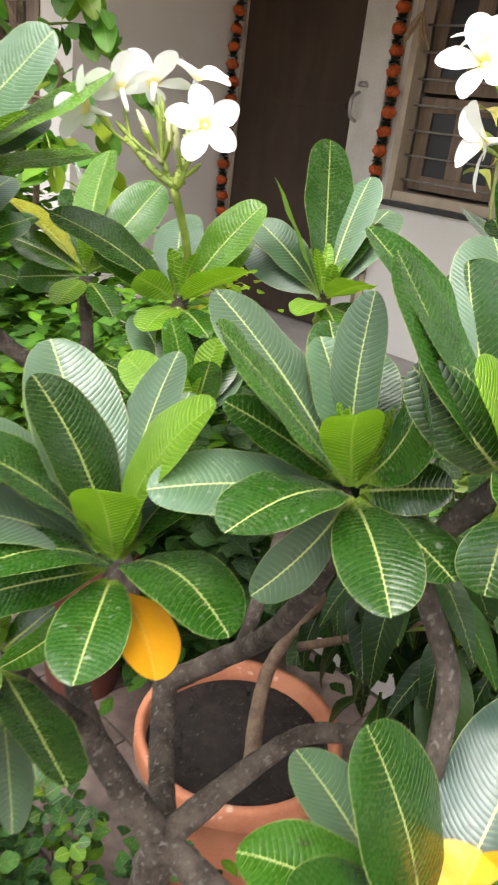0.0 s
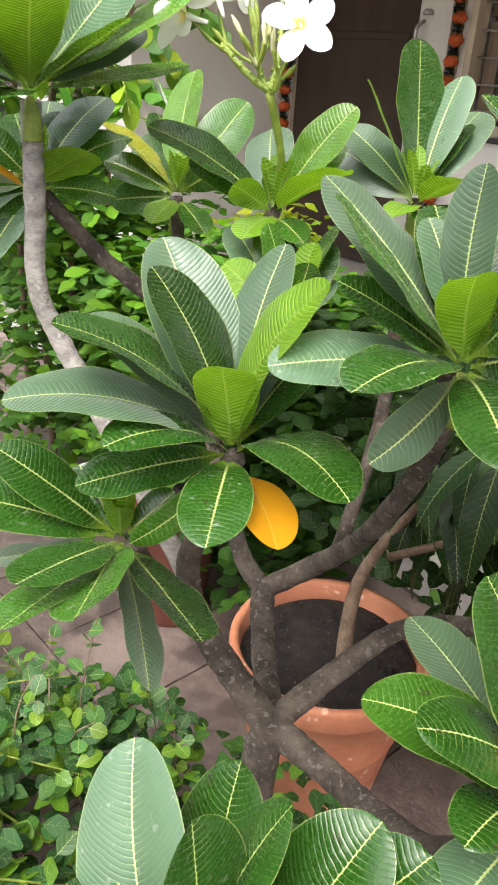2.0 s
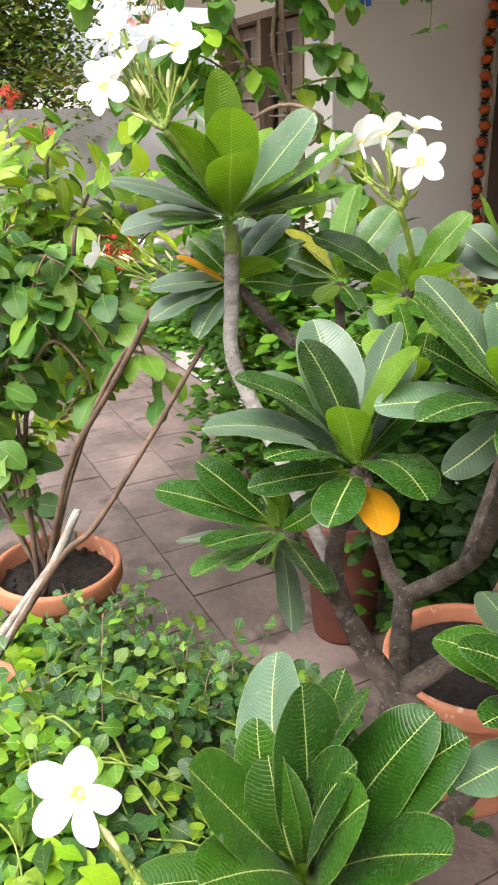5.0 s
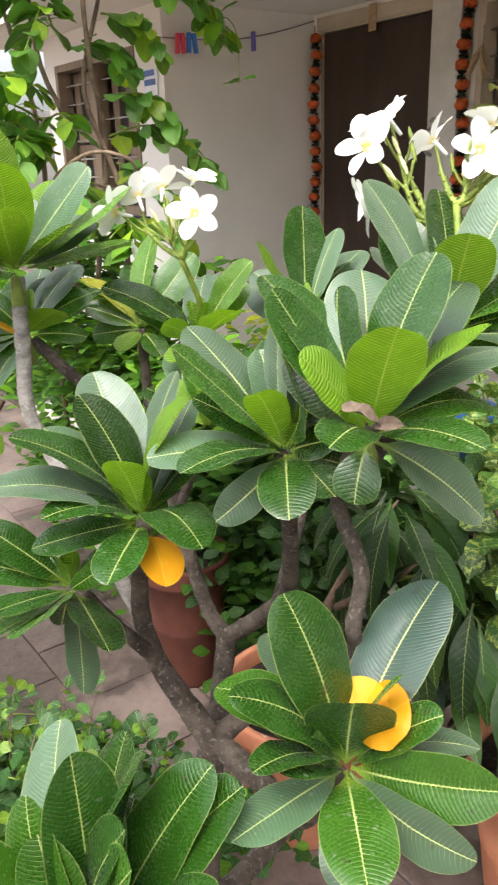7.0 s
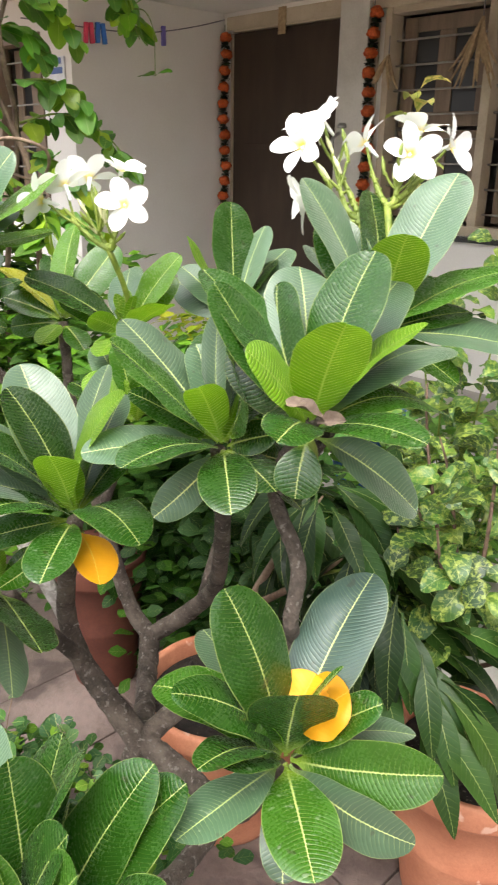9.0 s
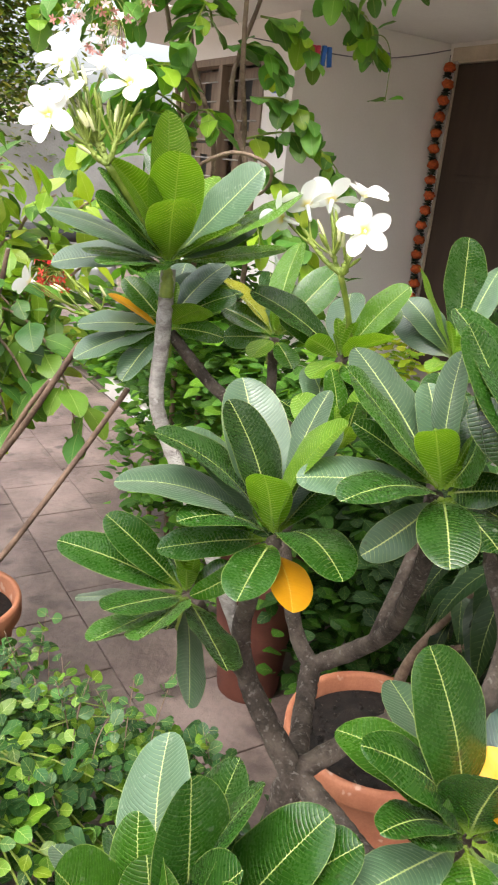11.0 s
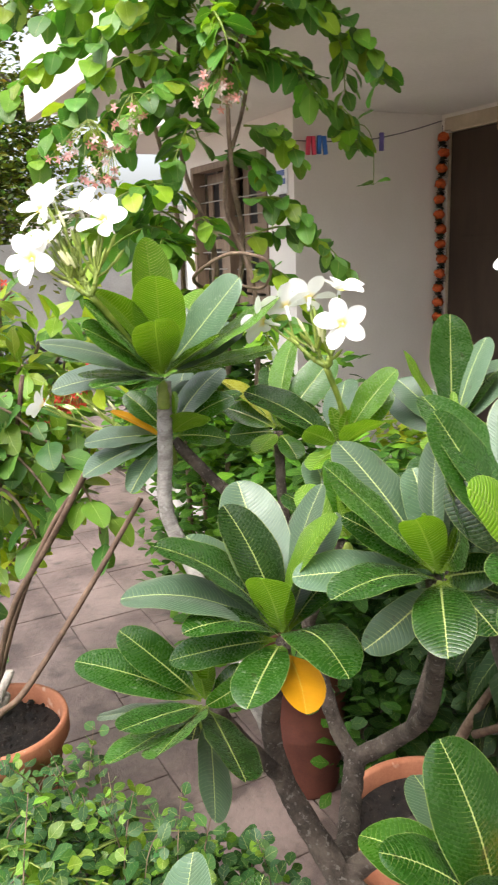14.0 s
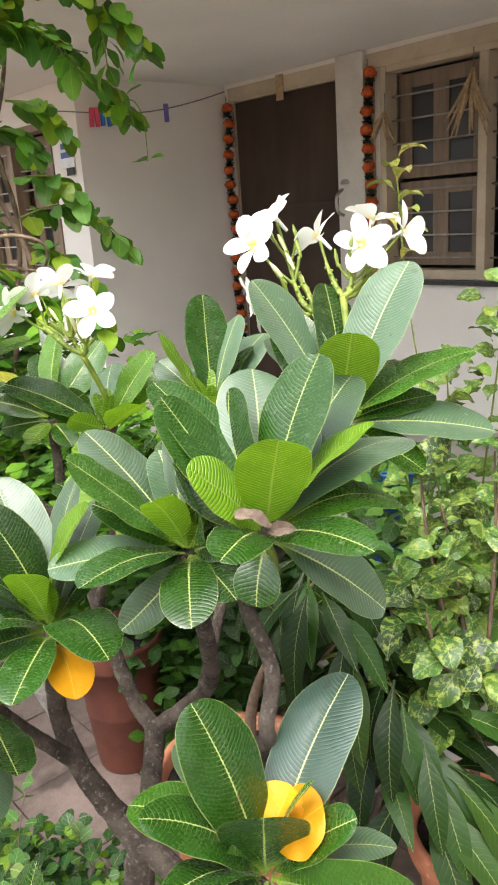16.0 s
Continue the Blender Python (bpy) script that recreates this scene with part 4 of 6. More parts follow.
def flower_cluster(base, fork, flowers, buds, seed, thick=0.0046, extra=0):
    """A green stalk that forks into knobbly sprays which carry flowers and buds."""
    rng = random.Random(seed)
    b, fk = Vector(base), Vector(fork)
    heart = sum((Vector(f[0]) for f in flowers), Vector()) / len(flowers)
    buds = list(buds) + [fk.lerp(heart, rng.uniform(0.45, 0.85)) + Vector((rng.gauss(0, 0.02), rng.gauss(0, 0.02), rng.gauss(-0.005, 0.014))) for _ in range(extra)]
    s = Soup().tube([(0, 0, 0), (fk - b) * 0.5 + Vector((0.003, 0.002, 0)), fk - b], [thick * 1.15, thick, thick * 1.1], 8, 4)
    tips = []
    for at, *_ in flowers:
        tips.append(Vector(at) - b)
    for at in buds:
        tips.append(Vector(at) - b)
    top, arms = fk - b, [tips[0]]
    while len(arms) < min(4, len(tips)):
        arms.append(max(tips, key=lambda t: min((t - a).length for a in arms)))
    ends = []
    for a in arms:
        mates = [t for t in tips if min(arms, key=lambda q: (t - q).length) is a]
        mean = sum(mates, Vector()) / len(mates)
        end = top.lerp(mean, 0.72) - Vector((0, 0, 0.012))
        mid = top.lerp(end, 0.5) - Vector((0, 0, 0.006)) + Vector((rng.uniform(-1, 1), rng.uniform(-1, 1), 0)) * 0.004
        s.tube([top, mid, end], [thick * 0.95, thick * 0.85, thick * 0.6], 8, 6, 0.14, rng.randrange(99))
        reach = (end - top).length
        for q in range(int(reach / 0.0045)):
            p = top.lerp(mid, q * 0.009 / reach) if q * 0.0045 < reach / 2 else mid.lerp(end, (q * 0.0045 - reach / 2) * 2 / reach)
            w = q * 2.4
            s.ball(p + Vector((math.cos(w), math.sin(w), 0.2)) * thick * 0.8, thick * 0.5, q, 0.2, 4, 6)
        for t in mates:
            st = mid.lerp(end, rng.uniform(0.5, 1.0))
            s.tube([st, st.lerp(t, 0.5) - Vector((0, 0, 0.003)), t - (t - st) * 0.1], [thick * 0.46, thick * 0.42, thick * 0.5], 6, 4, 0.08, rng.randrange(99))
        ends.append(end)
    stalk = part("flower_stalk", s.mesh("flower_stalk"), GREEN_STEM, tree, "green forked flower stalk", at=Matrix.Translation(b - HOME))
    for i, (at, facing, kind) in enumerate(flowers):
        m = axes_pose(Vector(at) - b, Vector(facing).orthogonal(), facing)
        z = Vector(facing).normalized()
        x = z.orthogonal().normalized()
        y = z.cross(x)
        a = rng.uniform(0, 6.28)
        x, y = x * math.cos(a) + y * math.sin(a), y * math.cos(a) - x * math.sin(a)
        p = Vector(at) - b
        m = Matrix(((x.x, y.x, z.x, p.x), (x.y, y.y, z.y, p.y), (x.z, y.z, z.z, p.z), (0, 0, 0, 1)))
        part("flower", FLOWERS[kind], PETAL, stalk, "white five-petalled flower with a yellow eye", at=m)
    for i, at in enumerate(buds):
        p = Vector(at) - b
        way = (p - (fk - b)).normalized()
        bud = Soup().tube([p - way * 0.006, p + way * 0.002, p + way * 0.010, p + way * 0.020], [0.0016, 0.0026, 0.0031, 0.0007], 7, 3)
        part("bud", bud.mesh("bud"), GREEN_STEM if i % 3 else BUD, stalk)
    return stalk


BUD = surface("cream_bud", (0.5, 0.52, 0.24), (0.7, 0.68, 0.42), 60, 0.5, 0.1, 300)
flower_cluster((-0.541, 0.762, 1.163), (-0.521, 0.708, 1.278), [((-0.492, 0.72, 1.344), CAMWARD, 0), ((-0.564, 0.765, 1.388), (0.2, 0.1, 0.9), 0), ((-0.58, 0.718, 1.378), (-0.5, 0.45, 0.7), 1), ((-0.577, 0.673, 1.368), (-0.6, 0.1, 0.75), 2), ((-0.592, 0.645, 1.347), (-0.75, -0.4, 0.2), 3)],
               [(-0.555, 0.69, 1.335), (-0.54, 0.70, 1.34), (-0.55, 0.71, 1.35), (-0.525, 0.70, 1.33), (-0.565, 0.675, 1.325)], 1, 0.0046, 9)
flower_cluster((-0.70, 0.47, 1.30), (-0.668, 0.39, 1.40), [((-0.678, 0.423, 1.508), CAMWARD + Vector((0, 0, 0.4)), 0), ((-0.729, 0.401, 1.525), (0.2, -0.5, 0.8), 1), ((-0.755, 0.349, 1.527), (0.3, -0.7, 0.5), 1), ((-0.704, 0.317, 1.456), CAMWARD, 0), ((-0.769, 0.371, 1.545), (-0.3, -0.2, 0.8), 2), ((-0.715, 0.345, 1.478), (0.2, -0.6, 0.7), 2)],
               [(-0.67, 0.40, 1.46), (-0.65, 0.42, 1.47), (-0.66, 0.43, 1.45), (-0.70, 0.35, 1.43), (-0.72, 0.36, 1.45), (-0.69, 0.37, 1.44)], 2, 0.0048, 36)
flower_cluster((-0.13, 0.85, 1.24), (-0.166, 0.869, 1.335), [((-0.243, 0.834, 1.427), (0.15, -0.75, 0.35), 0), ((-0.264, 0.894, 1.462), (-0.45, -0.45, 0.7), 0), ((-0.25, 0.862, 1.452), (-0.1, -0.5, 0.75), 1), ((-0.208, 0.81, 1.363), (-0.5, -0.65, -0.15), 3)],
               [(-0.205, 0.865, 1.40), (-0.20, 0.875, 1.415), (-0.215, 0.85, 1.39), (-0.225, 0.87, 1.425), (-0.215, 0.885, 1.435)], 3, 0.0046, 6)
flower_cluster((-0.11, 0.86, 1.24), (-0.152, 0.905, 1.355), [((-0.148, 0.939, 1.42), CAMWARD, 0), ((-0.209, 0.923, 1.433), (-0.6, -0.25, 0.6), 1), ((-0.167, 0.986, 1.449), (0.1, 0.2, 0.85), 0), ((-0.136, 1.011, 1.431), (0.7, 0.1, 0.25), 3)],
               [(-0.16, 0.925, 1.395), (-0.14, 0.945, 1.385), (-0.17, 0.915, 1.40)], 4, 0.0046, 5)
flower_cluster((-0.80, 0.54, 1.16), (-1.028, 0.565, 1.09), [((-1.132, 0.408, 1.159), (-0.5, -0.6, 0.3), 3)], [(-1.10, 0.46, 1.15), (-1.06, 0.49, 1.16), (-1.09, 0.50, 1.14), (-1.05, 0.53, 1.15), (-1.14, 0.435, 1.229)], 5, 0.004, 5)
flower_cluster((0.01, 0.20, 0.70), (0.062, 0.085, 0.80), [((-0.012, 0.034, 0.909), CAMWARD + Vector((0, 0, 0.2)), 0), ((0.068, 0.068, 0.812), CAMWARD + Vector((0, 0, 0.35)), 0)], [(0.016, 0.05, 0.872), (0.016, 0.005, 0.826), (0.004, -0.02, 0.819), (0.03, 0.01, 0.835), (-0.005, -0.01, 0.83)], 6)

# ---- pots ----


def clay_pot(at, radius, height, label, clay=None):
    p = thing("plant_pot", label, "plant pot", at, "terracotta pots")
    r, h = radius, height
    body = [(0.0, 0.0), (r * 0.66, 0.0), (r * 0.68, 0.012), (r * 0.80, h * 0.45), (r * 0.815, h * 0.47), (r * 0.80, h * 0.49), (r * 0.90, h * 0.83), (r * 0.97, h * 0.845), (r * 1.0, h * 0.87), (r * 1.0, h * 0.975), (r * 0.985, h), (r * 0.93, h), (r * 0.905, h * 0.98), (r * 0.88, h * 0.8), (r * 0.86, h * 0.7)]
    part("pot_body", Soup().lathe(body, sides=48).mesh("pot_body"), clay or CLAY, p)
    rng = random.Random(int(at[0] * 100))
    rings = [(r * 0.875 * k / 8, h * 0.86 + (0.012 * rng.random()) + 0.012 * (1 - k / 8)) for k in range(9)]
    part("soil", Soup().lathe(rings, sides=40, wobble=0.012).mesh("soil"), SOIL, p, "dark moist potting soil with bits of bark")
    crumb = Soup()
    for k in range(150):
        a, d = rng.uniform(0, 6.28), r * 0.84 * math.sqrt(rng.random())
        crumb.ball((d * math.cos(a), d * math.sin(a), h * 0.88), rng.uniform(0.003, 0.012), k, 0.4, 4, 6)
    part("soil_grit", crumb.mesh("soil_grit"), SOIL, p)["kind"] = "stuff"
    return p


clay_pot((-0.535, 0.967, 0.0), 0.19, 0.34, "round terracotta plant pot with dark soil under the frangipani branches")
clay_pot((-0.048, 1.182, 0.0), 0.176, 0.37, "large terracotta plant pot holding a woody shrub")
clay_pot((-1.13, 1.03, 0.0), 0.13, 0.40, "tall terracotta pot half hidden behind branches, shade put into its dark red", CLAY_SHADED)
clay_pot((-1.31, 0.255, 0.0), 0.168, 0.36, "wide terracotta pot with cut stems and stakes")
clay_pot((-0.90, -0.10, 0.0), 0.20, 0.33, "terracotta pot overgrown by leafy vine")
clay_pot((-2.45, 0.10, 0.0), 0.18, 0.33, "terracotta pot beside the tiled path")


# ---- other plants ----
def leaf_set(long, wide, n, sharp, bend, fold, petiole=0.12, peak=0.42, rows=8, half=2, seed=0):
    return [blade(Soup(), long * f, wide * f, bend * (0.6 + 0.8 * random.Random(seed + k).random()), fold, petiole, peak, sharp, rows, half, 0.02, seed + k).mesh("leaf") for k, f in enumerate([0.8 + 0.4 * i / max(1, n - 1) for i in range(n)])]


def place_leaf(meshes, material, parent, at, way, up, tint, rng):
    ob = part("leaf", meshes[rng.randrange(len(meshes))], material, parent, at=axes_pose(at, way, up))
    f, w = rng.uniform(0.7, 1.3), rng.uniform(0.85, 1.2)
    ob.color = (tint[0] * f * w, tint[1] * f, tint[2] * f, 1)
    return ob


def leafy_runs(plant, runs, meshes, material, tints, step, rng, sag=0.35, start=0.15, spread=0.9, pairs=True, jitter=0.01, up=0.75):
    """Leaves in pairs along runs of stem, which are given in the plant's own space."""
    for pts in runs:
        line_pts, _ = glide(pts, [1] * len(pts), 8)
        lengths = [0.0]
        for a, b in zip(line_pts, line_pts[1:]):
            lengths.append(lengths[-1] + (b - a).length)
        total, d, turn = lengths[-1], lengths[-1] * start, rng.uniform(0, 6)
        while d < total:
            i = max(k for k in range(len(lengths)) if lengths[k] <= d)
            i = min(i, len(line_pts) - 2)
            p, ahead = line_pts[i].lerp(line_pts[i + 1], (d - lengths[i]) / max(1e-6, lengths[i + 1] - lengths[i])), (line_pts[i + 1] - line_pts[i]).normalized()
            side = ahead.orthogonal().normalized()
            side = Matrix.Rotation(turn, 3, ahead) @ side
            for sg in (1, -1) if pairs else (1,):
                way = side * sg * spread + ahead * rng.uniform(0.2, 0.7) + Vector((rng.uniform(-0.3, 0.3), rng.uniform(-0.3, 0.3), rng.uniform(-0.3, 0.2) - sag))
                nrm = Vector((rng.uniform(-0.45, 0.45) + 0.2, rng.uniform(-0.45, 0.45) - 0.25, up))
                place_leaf(meshes, material, plant, p + Vector((rng.uniform(-1, 1), rng.uniform(-1, 1), rng.uniform(-1, 1))) * jitter, way, nrm, tints[rng.randrange(len(tints))], rng)
            turn += 1.45 + rng.uniform(-0.3, 0.3)
            d += step * rng.uniform(0.75, 1.25)


def tented_runs(plant, runs, meshes, material, tints, step, rng, start=0.1):
    """Opposite leaves in rows along arching shoots, drooping like a tent to both sides."""
    for pts in runs:
        line_pts, _ = glide(pts, [1] * len(pts), 8)
        d, gone = 0.0, 0.0
        total = sum((b - a).length for a, b in zip(line_pts, line_pts[1:]))
        roll = rng.uniform(-0.5, 0.5)
        for a, b in zip(line_pts, line_pts[1:]):
            seg = (b - a).length
            while d <= gone + seg:
                if d > total * start:
                    ahead = (b - a).normalized()
                    side = Matrix.Rotation(roll + rng.uniform(-0.25, 0.25), 3, ahead) @ ahead.cross(Vector((0, 0, 1)) if abs(ahead.z) < 0.95 else Vector((1, 0, 0))).normalized()
                    p = a.lerp(b, (d - gone) / max(1e-6, seg))
                    for sg in (1, -1):
                        if rng.random() < 0.06:
                            continue
                        way = side * sg * rng.uniform(0.4, 1.0) + ahead * rng.uniform(0.0, 0.8) + Vector((rng.uniform(-0.35, 0.35), rng.uniform(-0.35, 0.35), -rng.uniform(0.1, 0.9)))
                        place_leaf(meshes, material, plant, p, way, side * sg * 0.5 + Vector((rng.uniform(-0.5, 0.5), rng.uniform(-0.5, 0.5), 0.8)), tints[rng.randrange(len(tints))], rng)
                d += step * rng.uniform(0.85, 1.15)
            gone += seg


def stems(plant, runs, r0, r1, material, seed, name="stem"):
    for k, pts in enumerate(runs):
        n = len(pts)
        part(name, Soup().tube(pts, [r0 + (r1 - r0) * i / (n - 1) for i in range(n)], 7, 5, 0.06, seed + k).mesh(name), material, plant)


def rel_to(home, runs):
    h = Vector(home)
    return [[Vector(p) - h for p in pts] for pts in runs]


# flowering creeper at the porch edge
HC = (-2.0, 1.15, 0.0)
creeper = thing("flowering_creeper", "tall woody creeper with green leaves and pink flower sprays", "creeper", HC)
woody = rel_to(HC, [
    [(-1.95, 1.30, 0), (-1.85, 1.28, 0.7), (-1.80, 1.28, 1.3), (-1.90, 1.23, 1.63), (-1.92, 1.33, 1.94), (-1.84, 1.36, 2.3)],
    [(-2.05, 1.18, 0), (-2.0, 1.15, 0.8), (-1.86, 1.17, 1.4), (-1.96, 1.12, 1.71), (-2.01, 1.13, 1.95), (-1.95, 1.15, 2.4)],
    [(-2.02, 1.28, 0), (-1.9, 1.2, 0.9), (-1.92, 1.3, 1.45), (-1.82, 1.22, 1.7), (-1.80, 1.22, 2.0), (-1.7, 1.3, 2.2)],
    [(-2.1, 1.12, 0), (-2.02, 1.1, 1.0), (-1.98, 1.1, 1.5), (-2.05, 1.05, 1.9), (-2.0, 0.95, 2.15)],
    [(-1.92, 1.18, 1.32), (-1.78, 1.05, 1.38), (-1.66, 1.12, 1.45), (-1.60, 1.22, 1.42), (-1.70, 1.25, 1.34), (-1.85, 1.2, 1.36)],
])
stems(creeper, woody[:4], 0.011, 0.006, TWIG, 40)
stems(creeper, woody[4:], 0.0065, 0.0045, TWIG, 46)
sprays = rel_to(HC, [
    [(-1.85, 1.2, 1.95), (-1.86, 1.13, 2.12), (-1.94, 0.98, 2.14), (-2.03, 0.75, 2.06), (-2.07, 0.55, 1.90)],
    [(-1.90, 1.1, 2.0), (-1.88, 1.02, 2.05), (-1.90, 0.88, 2.0), (-1.93, 0.72, 1.86), (-1.95, 0.64, 1.74)],
    [(-1.80, 1.25, 2.0), (-1.76, 1.31, 2.16), (-1.70, 1.45, 2.2), (-1.60, 1.58, 2.06), (-1.58, 1.62, 1.95)],
    [(-1.85, 1.3, 2.1), (-1.74, 1.42, 2.18), (-1.66, 1.52, 2.08), (-1.68, 1.56, 1.92)],
    [(-1.84, 1.3, 2.2), (-1.9, 1.2, 2.35), (-1.97, 1.07, 2.45), (-2.0, 0.9, 2.4)],
    [(-1.9, 1.25, 2.2), (-1.75, 1.2, 2.38), (-1.6, 1.25, 2.42), (-1.5, 1.4, 2.35)],
    [(-1.88, 1.22, 2.05), (-1.70, 1.12, 2.12), (-1.62, 1.12, 2.02), (-1.63, 1.10, 1.92)],
    [(-1.9, 1.2, 1.9), (-1.8, 1.05, 1.95), (-1.78, 0.92, 1.9), (-1.80, 0.86, 1.78)],
    [(-1.95, 1.1, 1.9), (-1.98, 0.95, 1.93), (-2.0, 0.85, 1.85), (-2.0, 0.8, 1.7)],
    [(-1.9, 1.3, 1.5), (-1.84, 1.42, 1.53), (-1.78, 1.54, 1.47), (-1.76, 1.62, 1.38)],
    [(-1.88, 1.3, 1.62), (-1.80, 1.38, 1.62), (-1.76, 1.46, 1.55)],
    [(-1.86, 1.3, 1.42), (-1.76, 1.36, 1.38), (-1.70, 1.42, 1.30)],
    [(-1.93, 1.1, 1.62), (-1.80, 0.98, 1.66), (-1.74, 0.86, 1.64), (-1.76, 0.78, 1.6)],
    [(-1.95, 1.1, 1.45), (-1.82, 0.98, 1.5), (-1.74, 0.93, 1.48), (-1.72, 0.9, 1.4)],
    [(-1.95, 1.15, 1.3), (-1.84, 1.05, 1.34), (-1.78, 0.98, 1.28)],
    [(-1.88, 1.3, 1.85), (-1.82, 1.40, 1.83), (-1.80, 1.46, 1.74)],
    [(-1.80, 1.45, 1.95), (-1.92, 1.7, 1.93), (-1.98, 1.8, 1.85), (-2.02, 1.86, 1.80)],
    [(-1.9, 1.25, 2.3), (-2.0, 1.1, 2.5), (-2.15, 0.9, 2.5), (-2.2, 0.75, 2.4)],
    [(-1.85, 1.3, 2.3), (-1.8, 1.35, 2.55), (-1.7, 1.45, 2.6)],
    [(-1.85, 1.2, 2.1), (-1.74, 1.22, 2.2), (-1.66, 1.3, 2.2), (-1.6, 1.42, 2.12)],
    [(-1.86, 1.2, 2.0), (-1.76, 1.26, 2.04), (-1.68, 1.36, 2.0), (-1.66, 1.42, 1.92)],
    [(-1.92, 1.15, 2.15), (-1.9, 1.0, 2.24), (-1.95, 0.85, 2.22), (-2.0, 0.7, 2.14)],
    [(-1.88, 1.1, 2.2), (-1.8, 0.98, 2.24), (-1.8, 0.88, 2.15), (-1.84, 0.8, 2.0)],
    [(-1.9, 1.15, 1.8), (-1.8, 1.08, 1.84), (-1.74, 1.02, 1.78), (-1.74, 0.98, 1.7)],
    [(-1.9, 1.2, 1.75), (-1.82, 1.28, 1.76), (-1.78, 1.34, 1.68)],
    [(-1.9, 1.1, 1.55), (-1.8, 1.1, 1.56), (-1.74, 1.12, 1.5)],
    [(-1.9, 1.2, 1.3), (-1.76, 1.12, 1.36), (-1.66, 1.05, 1.34), (-1.6, 1.0, 1.24)],
    [(-1.9, 1.2, 1.2), (-1.74, 1.2, 1.28), (-1.62, 1.2, 1.26), (-1.54, 1.18, 1.16)],
    [(-1.9, 1.2, 1.15), (-1.78, 1.3, 1.24), (-1.66, 1.36, 1.22), (-1.58, 1.4, 1.12)],
    [(-1.95, 1.1, 1.15), (-1.85, 0.95, 1.22), (-1.76, 0.88, 1.2), (-1.7, 0.84, 1.1)],
    [(-1.95, 1.15, 2.3), (-2.05, 0.95, 2.38), (-2.15, 0.75, 2.3), (-2.2, 0.6, 2.16)],
    [(-1.9, 1.2, 2.3), (-1.98, 1.05, 2.3), (-2.06, 0.9, 2.26), (-2.1, 0.8, 2.16)],
    [(-1.85, 1.25, 2.2), (-1.72, 1.18, 2.3), (-1.62, 1.2, 2.28), (-1.55, 1.3, 2.2)],
    [(-1.9, 1.2, 2.4), (-1.85, 1.05, 2.5), (-1.9, 0.9, 2.46), (-1.95, 0.8, 2.34)],
    [(-1.95, 1.1, 1.55), (-1.92, 0.98, 1.6), (-1.94, 0.86, 1.58), (-1.98, 0.74, 1.5)],
    [(-1.95, 1.1, 1.5), (-1.86, 0.96, 1.54), (-1.84, 0.84, 1.5), (-1.86, 0.74, 1.42)],
    [(-1.95, 1.15, 1.45), (-2.0, 1.0, 1.5), (-2.06, 0.88, 1.47), (-2.1, 0.78, 1.38)],
    [(-1.88, 1.2, 2.1), (-1.84, 1.1, 2.2), (-1.84, 1.02, 2.2), (-1.86, 0.94, 2.12)],
    [(-1.86, 1.25, 2.05), (-1.82, 1.2, 2.16), (-1.78, 1.16, 2.16), (-1.76, 1.12, 2.06)],
    [(-1.9, 1.2, 1.95), (-1.86, 1.12, 2.03), (-1.84, 1.04, 2.02), (-1.82, 0.98, 1.94)],
    [(-1.88, 1.3, 2.0), (-1.84, 1.36, 2.06), (-1.80, 1.42, 2.04), (-1.76, 1.5, 1.96)],
    [(-1.9, 1.25, 2.3), (-1.86, 1.18, 2.38), (-1.82, 1.1, 2.36), (-1.8, 1.04, 2.28)],
    [(-1.88, 1.3, 2.3), (-1.82, 1.36, 2.36), (-1.74, 1.42, 2.34), (-1.68, 1.48, 2.24)],
])
stems(creeper, sprays, 0.004, 0.0018, GREEN_STEM, 60, "shoot")
tendril = rel_to(HC, [[(-1.93, 1.75, 1.87), (-1.84, 1.75, 1.86), (-1.79, 1.75, 1.80), (-1.785, 1.75, 1.72), (-1.786, 1.75, 1.66)]])
stems(creeper, tendril, 0.002, 0.0014, GREEN_STEM, 87, "tendril")
rng_c = random.Random(11)
CREEPER_LEAVES = leaf_set(0.092, 0.058, 5, 0.45, 40, 0.25, seed=300)
CREEPER_TINTS = [(0.14, 0.31, 0.03), (0.09, 0.24, 0.03), (0.24, 0.38, 0.025), (0.12, 0.28, 0.05), (0.06, 0.17, 0.02)]
tented_runs(creeper, sprays, CREEPER_LEAVES, SMALL_LEAF, CREEPER_TINTS, 0.024, rng_c, 0.05)


for at, way in (((-1.786, 1.75, 1.66), (-0.8, 0.1, 0.05)), ((-1.786, 1.75, 1.66), (0.8, 0.2, 0.1)), ((-1.93, 1.75, 1.87), (0.5, -0.3, -0.6)), ((-1.93, 1.75, 1.86), (-0.5, 0.3, -0.6)), ((-1.92, 1.75, 1.87), (0.6, 0.3, 0.3)), ((-1.93, 1.76, 1.88), (-0.6, 0.2, 0.2))):
    place_leaf(CREEPER_LEAVES, SMALL_LEAF, creeper, Vector(at) - Vector(HC), way, (0.2, -0.4, 1), (0.09, 0.24, 0.014), rng_c)


def star_flower(seed, petals, long, wide):
    s = Soup()
    for k in range(petals):
        a = 2 * math.pi * k / petals
        blade(s, long, wide, 30, 0.1, 0.05, 0.55, 0.5, 4, 1, m=axes_pose((0, 0, 0), (math.cos(a), math.sin(a), 0.25), (0, 0, 1)))
    s.tube([(0, 0, 0), (0, 0, -long * 2.4)], [0.0009, 0.0006], 5)
    return s.mesh("flower")


BUD_DROP = Soup().ball((0, 0, 0), 0.0035, 1, 0.1, 5, 7, 1.5).mesh("bud")


